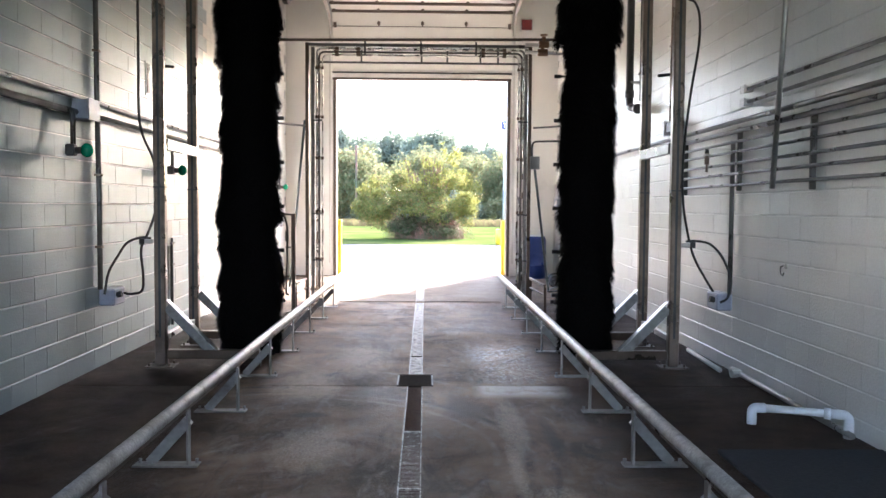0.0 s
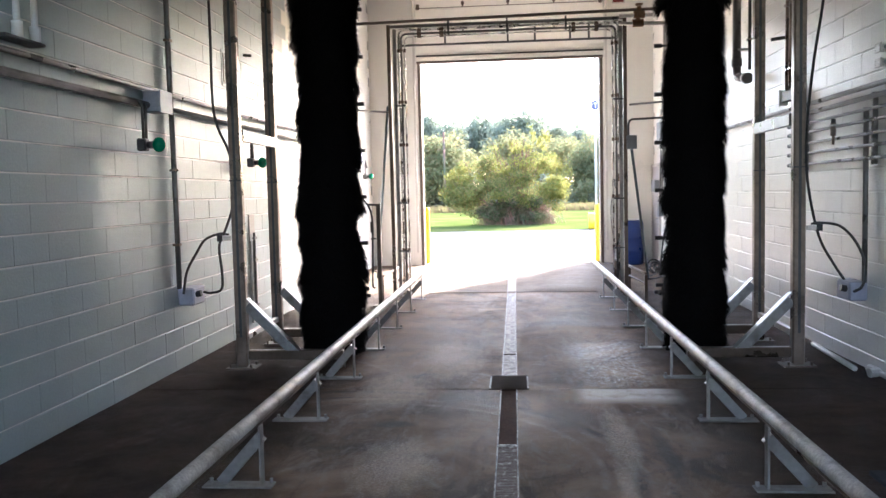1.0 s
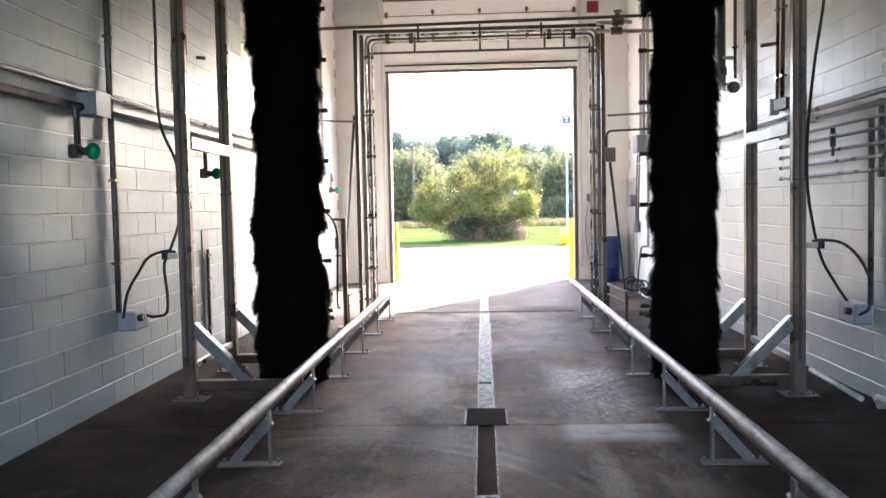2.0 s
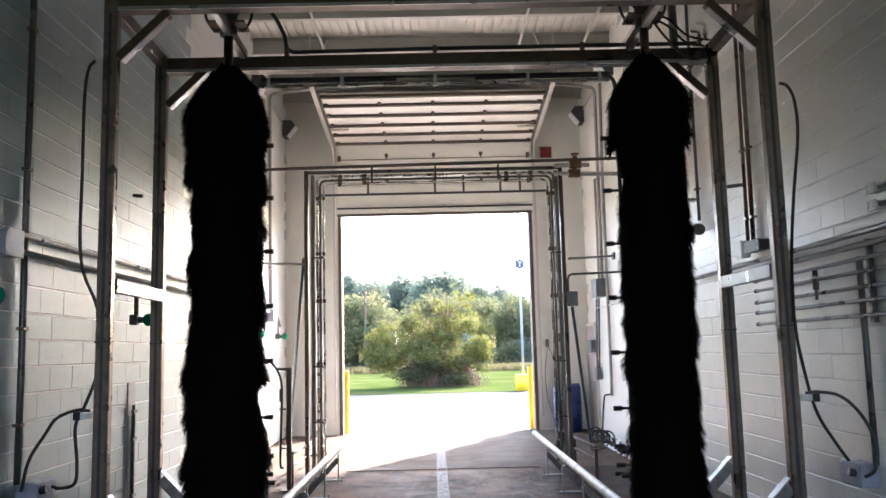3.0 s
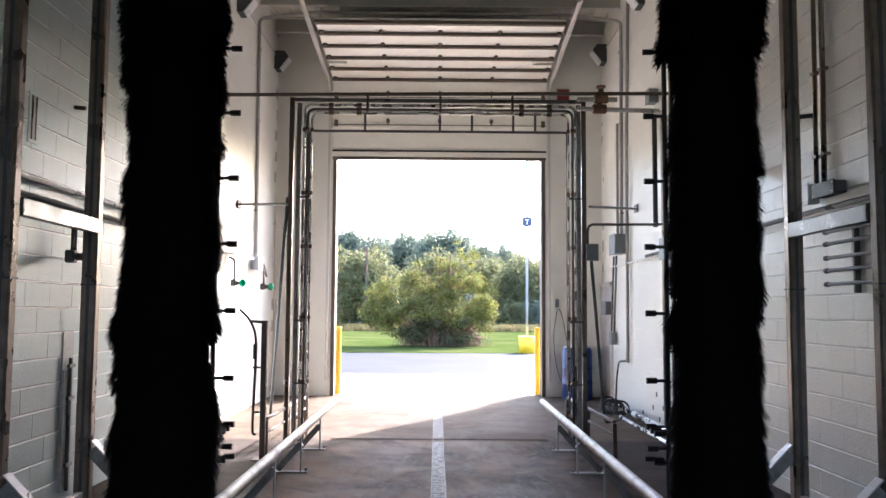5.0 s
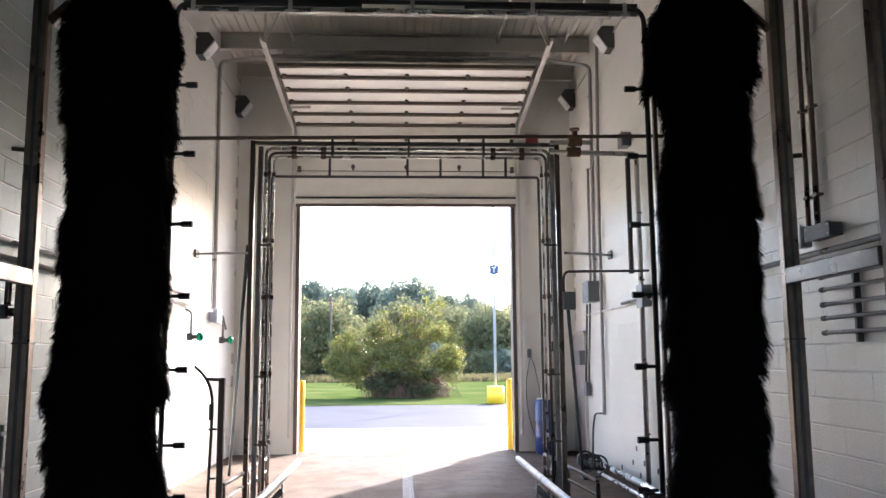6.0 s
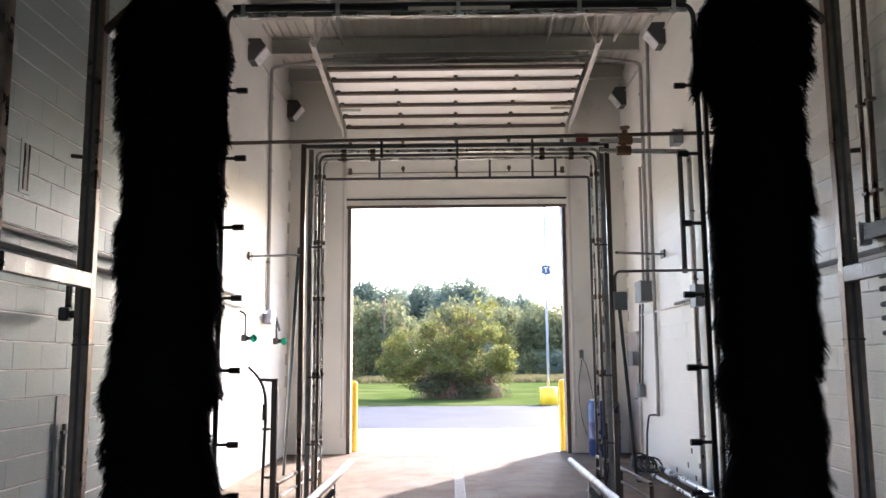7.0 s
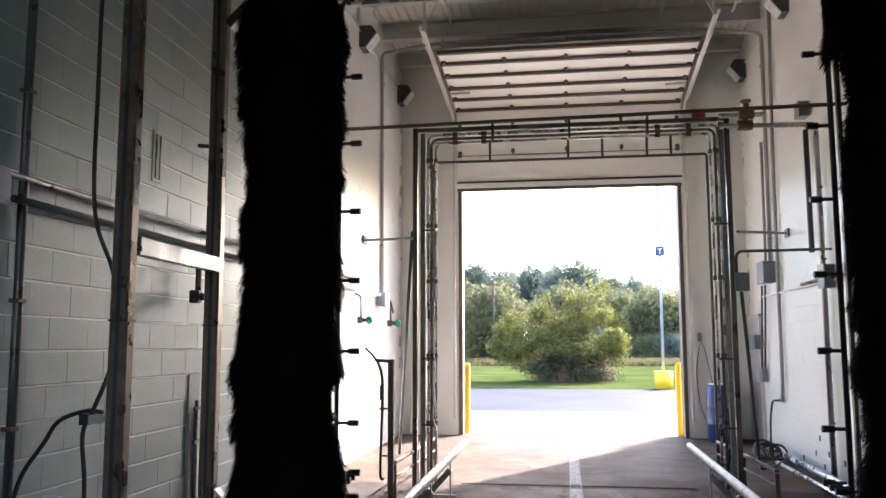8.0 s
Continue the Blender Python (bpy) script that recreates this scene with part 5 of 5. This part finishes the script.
# floor pipe and hose pile on the right
conduit([(2.95, 17.0, 0.09), (2.96, 12.3, 0.09)], 0.045, "bright steel pipe lying along the wall", M_BRIGHTPIPE)
conduit([(2.75, 16.4, 0.05), (2.76, 12.2, 0.05)], 0.025, "thin bright pipe on the floor", M_BRIGHTPIPE)
coil = thing("hose_coil", (2.8, 17.15, 0), "tangled coil of black hose on the floor", "hose")
rng = random.Random(8)
for i in range(8):
    r, cx, cy, tip = rng.uniform(0.1, 0.17), rng.uniform(-0.1, 0.12), rng.uniform(-0.2, 0.2), rng.uniform(0.2, 0.95)
    turn = [(cx + r * math.cos(a), cy + r * 1.2 * math.sin(a) * math.cos(tip), 0.02 + r * 1.2 * math.sin(tip) * (1 + math.sin(a))) for a in (0.7 * j + i for j in range(10))]
    part("hose_turn", tube(curved(turn, 4), 0.016, 6), M_RUBBER, coil, "", True)
part("loose_end", tube(curved([(0.1, -0.4, 0.02), (-0.1, -0.9, 0.018), (-0.35, -1.2, 0.018), (-0.3, -0.8, 0.018), (-0.05, -0.3, 0.03)], 6), 0.014, 6), M_RUBBER, coil, "", True)
conduit([(RW - 0.06, 17.4, 0.82), (RW - 0.07, 17.95, 0.78), (RW - 0.1, 18.0, 0.5), (2.9, 17.4, 0.1)], 0.016, "black hose running down to the coil", M_RUBBER)

# near right: floor pipe, white plastic pipe piece, dark floor strip
conduit([(3.03, 9.45, 0.04), (2.97, 8.28, 0.04)], 0.024, "pale plastic pipe lying beside the wall", M_TRACK)
near = conduit([(3.09, 8.1, 0.045), (3.06, 5.95, 0.04)], 0.024, "pale pipe lying along the wall", M_STEEL)
part("elbow", tube(rounded([(3.085, 8.26, 0.045), (3.085, 8.08, 0.05), (3.0, 8.06, 0.05)], 0.05), 0.038, 8), M_TRACK, near, "white elbow fitting")
bend = thing("plastic_pipe", (2.77, 6.18, 0), "loose white plastic pipe piece with two elbows", "pipe")
part("pipe", tube([(-0.24, 0.08, 0.165), (0.26, -0.12, 0.165)], 0.028, 12), M_WHITE, bend, "", True)
part("elbow", tube(rounded([(-0.2, 0.07, 0.165), (-0.29, 0.09, 0.165), (-0.29, 0.09, 0.045)], 0.05), 0.035, 12), M_WHITE, bend, "", True)
part("elbow", tube(rounded([(0.2, -0.1, 0.165), (0.31, -0.14, 0.165), (0.31, -0.14, 0.0)], 0.05), 0.035, 12), M_WHITE, bend, "", True)
part("collar", tube([(0.16, -0.08, 0.165), (0.2, -0.1, 0.165)], 0.041, 12), M_WHITE, bend, "", True)
alone(part("floor_mat", slab(2.02, 3.12, 4.1, 5.68, 0.0, 0.03, 0.006), M_SIDE), "dark steel cover plate on the floor", "cover plate")


def wall_light(sign, y, z):
    ob = thing("wall_light", (sign * WALL, y, z), "dark wall pack lamp with a pale sloping lens, off", "wall light", "wall lights")
    s = -sign
    shell = bmesh.new()
    shape = ((0.0, -0.17), (0.0, 0.17), (0.19, 0.17), (0.26, 0.07), (0.09, -0.17))
    sides = [[shell.verts.new((s * a, w, b)) for a, b in shape] for w in (-0.145, 0.145)]
    shell.faces.new(sides[0]), shell.faces.new(sides[1][::-1])
    for j in range(5):
        shell.faces.new((sides[0][j], sides[1][j], sides[1][(j + 1) % 5], sides[0][(j + 1) % 5]))
    bmesh.ops.recalc_face_normals(shell, faces=shell.faces)
    part("housing", shell, M_DARKPIPE, ob)
    part("lens", beam((s * 0.275, 0, 0.05), (s * 0.105, 0, -0.17), 0.26, 0.02, 0.006), M_WHITE, ob, "pale sloping lens")
    return ob


for sign, y, z in ((-1, 16.4, 6.38), (-1, 19.35, 6.37), (1, 16.33, 6.53), (1, 19.2, 6.5)):
    wall_light(sign, y, z)
conduit([(LW + 0.02, 10, 6.46), (LW + 0.02, 19.3, 6.46)], 0.01, "thin pale wire run between the wall lamps", M_TRACK)
conduit([(RW - 0.02, 10, 6.6), (RW - 0.02, 19.2, 6.6)], 0.01, "thin pale wire run between the wall lamps", M_TRACK)
for sign in (-1, 1):
    conduit([(sign * (WALL - 0.04), 17.8, 2.52 if sign < 0 else 2.92), (sign * (WALL - 0.04), 17.7, 6.62), (sign * 2.2, 17.5, 6.66), (0, 17.5, 6.66)], 0.03, "conduit bending over the raised door", M_PLATE, clips=[(sign * (WALL - 0.04), 17.76, z) for z in (3.3, 4.85, 6.1)])

red = thing("alarm_sign", (2.41, FRONT, 5.84), "red square sign in a pale frame on the end wall", "sign")
part("panel", slab(-0.12, 0.12, -0.02, 0.0, -0.12, 0.12), M_RED, red)
for a, b, c, d in ((-0.14, 0.14, 0.12, 0.14), (-0.14, 0.14, -0.14, -0.12), (-0.14, -0.12, -0.12, 0.12), (0.12, 0.14, -0.12, 0.12)):
    part("frame", slab(a, b, -0.03, 0.0, c, d), M_TRACK, red)

# hanging cable beside the opening
pull = thing("pull_switch", (2.28, FRONT, 1.78), "small dark pull switch with a hanging black cable", "switch")
part("body", slab(-0.035, 0.035, -0.05, 0.0, -0.08, 0.08, 0.01), M_BOX, pull)
part("cable", tube(curved([(0.0, -0.04, -0.1), (-0.07, -0.04, -0.6), (-0.03, -0.05, -1.15), (0.1, -0.06, -1.5), (0.22, -0.05, -1.1), (0.1, -0.04, -0.3), (0.02, -0.04, -0.08)], 6), 0.006, 6), M_RUBBER, pull)

# valves and pipes between the arch and the right wall
valve = thing("valve_set", (2.1, 13.9, 4.135), "brown brass valves on steel water pipes", "valve")
part("pipe", tube([(-0.4, 0, 0.0), (0.62, 0, -0.02)], 0.03, 8), M_STEEL, valve, "", True)
part("pipe", tube([(-0.4, 0, 0.12), (0.1, 0, 0.12)], 0.03, 8), M_STEEL, valve, "", True)
for x, z in ((-0.12, 0.0), (-0.1, 0.13)):
    v = part("valve_body", tube([(x - 0.08, 0, z), (x - 0.05, 0, z), (x + 0.05, 0, z), (x + 0.08, 0, z)], 0.06, 10), M_BRASS, valve)
    part("bonnet", tube([(x, 0, z), (x, 0, z + 0.12)], 0.035, 8), M_BRASS, v)
part("handwheel", tube([(-0.1, 0, 0.27), (-0.1, 0, 0.29)], 0.06, 10), M_BRASS, valve)
conduit([(WALL - 0.07, 15.48, 4.45), (WALL - 0.07, 15.48, 2.83)], 0.036, "thick dark pipe dropping beside the arch", M_DARKPIPE)
conduit([(WALL - 0.07, 15.05, 0.0), (WALL - 0.07, 15.05, 4.36), (2.68, 13.92, 4.12)], 0.035, "vertical grey water pipe clamped to the wall", M_STEEL, clips=[(WALL - 0.06, 15.05, z) for z in (0.7, 1.6, 2.7, 3.6)])
junction_box((WALL - 0.09, 14.85, 2.47), (0.12, 0.24, 0.28), "grey pull box beside the water pipe")
junction_box((WALL - 0.09, 15.5, 4.72), (0.13, 0.2, 0.2), "grey pull box on the wall")


# ---- drain ----
drain = thing("floor_drain", (0, 0, 0), "narrow floor drain with pale worn concrete edges", "floor drain", kind="structure")
for sign in (-1, 1):
    part("edge", slab(min(sign * SLOT, sign * (SLOT - 0.007)), max(sign * SLOT, sign * (SLOT - 0.007)), 1.0, 20.0, -0.03, 0.004), M_GROUT, drain, "pale worn edge")
slats = bmesh.new()
for i in range(200):
    y = 1.2 + i * 0.025
    box(slats, -SLOT + 0.009, SLOT - 0.009, y, y + 0.012, -0.02, -0.004)
tagged(part("grating", slats, M_GRATE, drain), kind="stuff")
part("infill", slab(-SLOT + 0.009, SLOT - 0.009, 6.2, 8.0, -0.03, -0.016), M_DIRT, drain, "damp brown grit filling")
for y in (5.0, 6.2, 9.2):
    part("cross_strip", slab(-SLOT + 0.009, SLOT - 0.009, y - 0.012, y + 0.012, -0.02, 0.003), M_GROUT if y < 9 else M_RUST, drain)
# the filling is paler beyond the sump
part("infill", slab(-SLOT + 0.009, SLOT - 0.009, 8.0, 20.0, -0.03, -0.003), M_PALE_GRIT, drain, "pale grit filling")
sump = part("sump_cover", slab(-0.15, 0.15, 7.73, 8.18, -0.01, 0.006, 0.003), M_RUST, drain, "rusty sump cover")
for a, b, c, d in ((-0.165, 0.165, 7.705, 7.725), (-0.165, 0.165, 8.185, 8.205), (-0.165, -0.152, 7.725, 8.185), (0.152, 0.165, 7.725, 8.185)):
    part("rim", slab(a, b, c, d, -0.01, 0.007), M_GROUT if b - a < 0.1 else M_RUST, sump)
cross = thing("trench_drain", (0, 14.36, 0), "trench drain crossing the floor under a grating", "trench drain", kind="structure")
for side in (-1, 1):
    part("edge", slab(-1.36, 1.36, side * 0.0875 - 0.0325, side * 0.0875 + 0.0325, -0.03, 0.002), M_BAY, cross)
bars = bmesh.new()
for i in range(78):
    x = -1.35 + i * 0.0352
    box(bars, x, x + 0.02, -0.054, 0.054, -0.03, 0.0005)
tagged(part("grating", bars, M_RUST, cross), kind="stuff")


# ---- blocks ----
BLOCK_L, GAP, PROUD = 2 * COURSE, 0.009, 0.0065


def block_points(length, high, gap=GAP, slope=0.0055):
    """Corners of a block's face: an outer ring at the joint and an inner ring at the front; the bed edges slope, the ends are tight."""
    a, b = length / 2 - 0.0006, high / 2 - gap / 2
    c, d = a - min(0.0012, slope), b - slope
    back = [(0, -a, -b), (0, a, -b), (0, a, b), (0, -a, b)]
    mid = [(PROUD * 0.3, y, z) for _, y, z in back]
    face = [(PROUD, -c, -d), (PROUD, c, -d), (PROUD, c, d), (PROUD, -c, d)]
    return back + mid + face


BLOCK_FACES = [(8, 9, 10, 11)] + [(i, (i + 1) % 4, (i + 1) % 4 + 4, i + 4) for i in range(4)] + [(i + 4, (i + 1) % 4 + 4, (i + 1) % 4 + 8, i + 8) for i in range(4)]


def lay_blocks(wall, sign, near, mat):
    rng = random.Random(31 if sign < 0 else 32)
    mesh = bpy.data.meshes.new("block")
    pts = [(-sign * x, y, z) for x, y, z in block_points(BLOCK_L, COURSE)]
    faces = BLOCK_FACES if sign < 0 else [f[::-1] for f in BLOCK_FACES]
    mesh.from_pydata(pts, [], faces)
    mesh.materials.append(mat)
    # towards the exit the joints are all but closed
    filled = [(-sign * x, y, z) for x, y, z in block_points(BLOCK_L, COURSE, 0.0005, 0.0005)]
    rest = {False: ([], []), True: ([], [])}
    for row in range(35):
        z = (row + 0.5) * COURSE - (0.065 if sign > 0 else 0.005)
        y = -4.95 + (0 if row % 2 else BLOCK_L / 2)
        while y + BLOCK_L / 2 < FRONT:
            shift = rng.uniform(-0.0012, 0.0012)
            if near[0] <= y <= near[1] and row < near[2]:
                ob = new("block", mesh)
                ob.parent = wall
                ob.matrix_basis = pose(sign * (WALL + 0.0065) - sign * shift, y, z, rng.uniform(-0.12, 0.12), rng.uniform(-0.2, 0.2), rng.uniform(-0.12, 0.12))
            else:
                # blocks near the exit are paler: the sunlight there put into their colour
                lit_end = y > 12.6
                verts, polys = rest[lit_end]
                first = len(verts)
                tilt = rng.uniform(-0.004, 0.004)
                for px, py, pz in (filled if lit_end else pts):
                    verts.append((sign * (WALL + 0.0065) + px - sign * shift + tilt * py * 0.5, y + py, z + pz))
                polys += [tuple(first + i for i in f) for f in faces]
            y += BLOCK_L
    for lit_end, (verts, polys) in rest.items():
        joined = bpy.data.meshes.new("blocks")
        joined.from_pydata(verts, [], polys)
        joined.materials.append(M_BLOCK_FAR if lit_end else mat)
        ob = new("blocks", joined)
        ob.parent = wall
        tagged(ob, kind="stuff")


# left wall in the shade tone, right wall in the lighter one
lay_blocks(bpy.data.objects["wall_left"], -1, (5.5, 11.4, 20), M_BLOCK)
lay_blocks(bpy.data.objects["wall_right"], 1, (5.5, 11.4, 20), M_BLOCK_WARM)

for y, z in ((15.8, 0.44), (16.0, 0.23), (15.45, 0.28), (16.6, 0.09), (14.85, 0.25), (15.64, 0.1)):
    alone(part("anchor_hole", slab(RW - 0.006, RW + 0.002, y - 0.03, y + 0.03, z - 0.035, z + 0.035, 0.002), M_DARKPIPE), "dark patched anchor hole in the wall", "wall hole", "anchor holes")
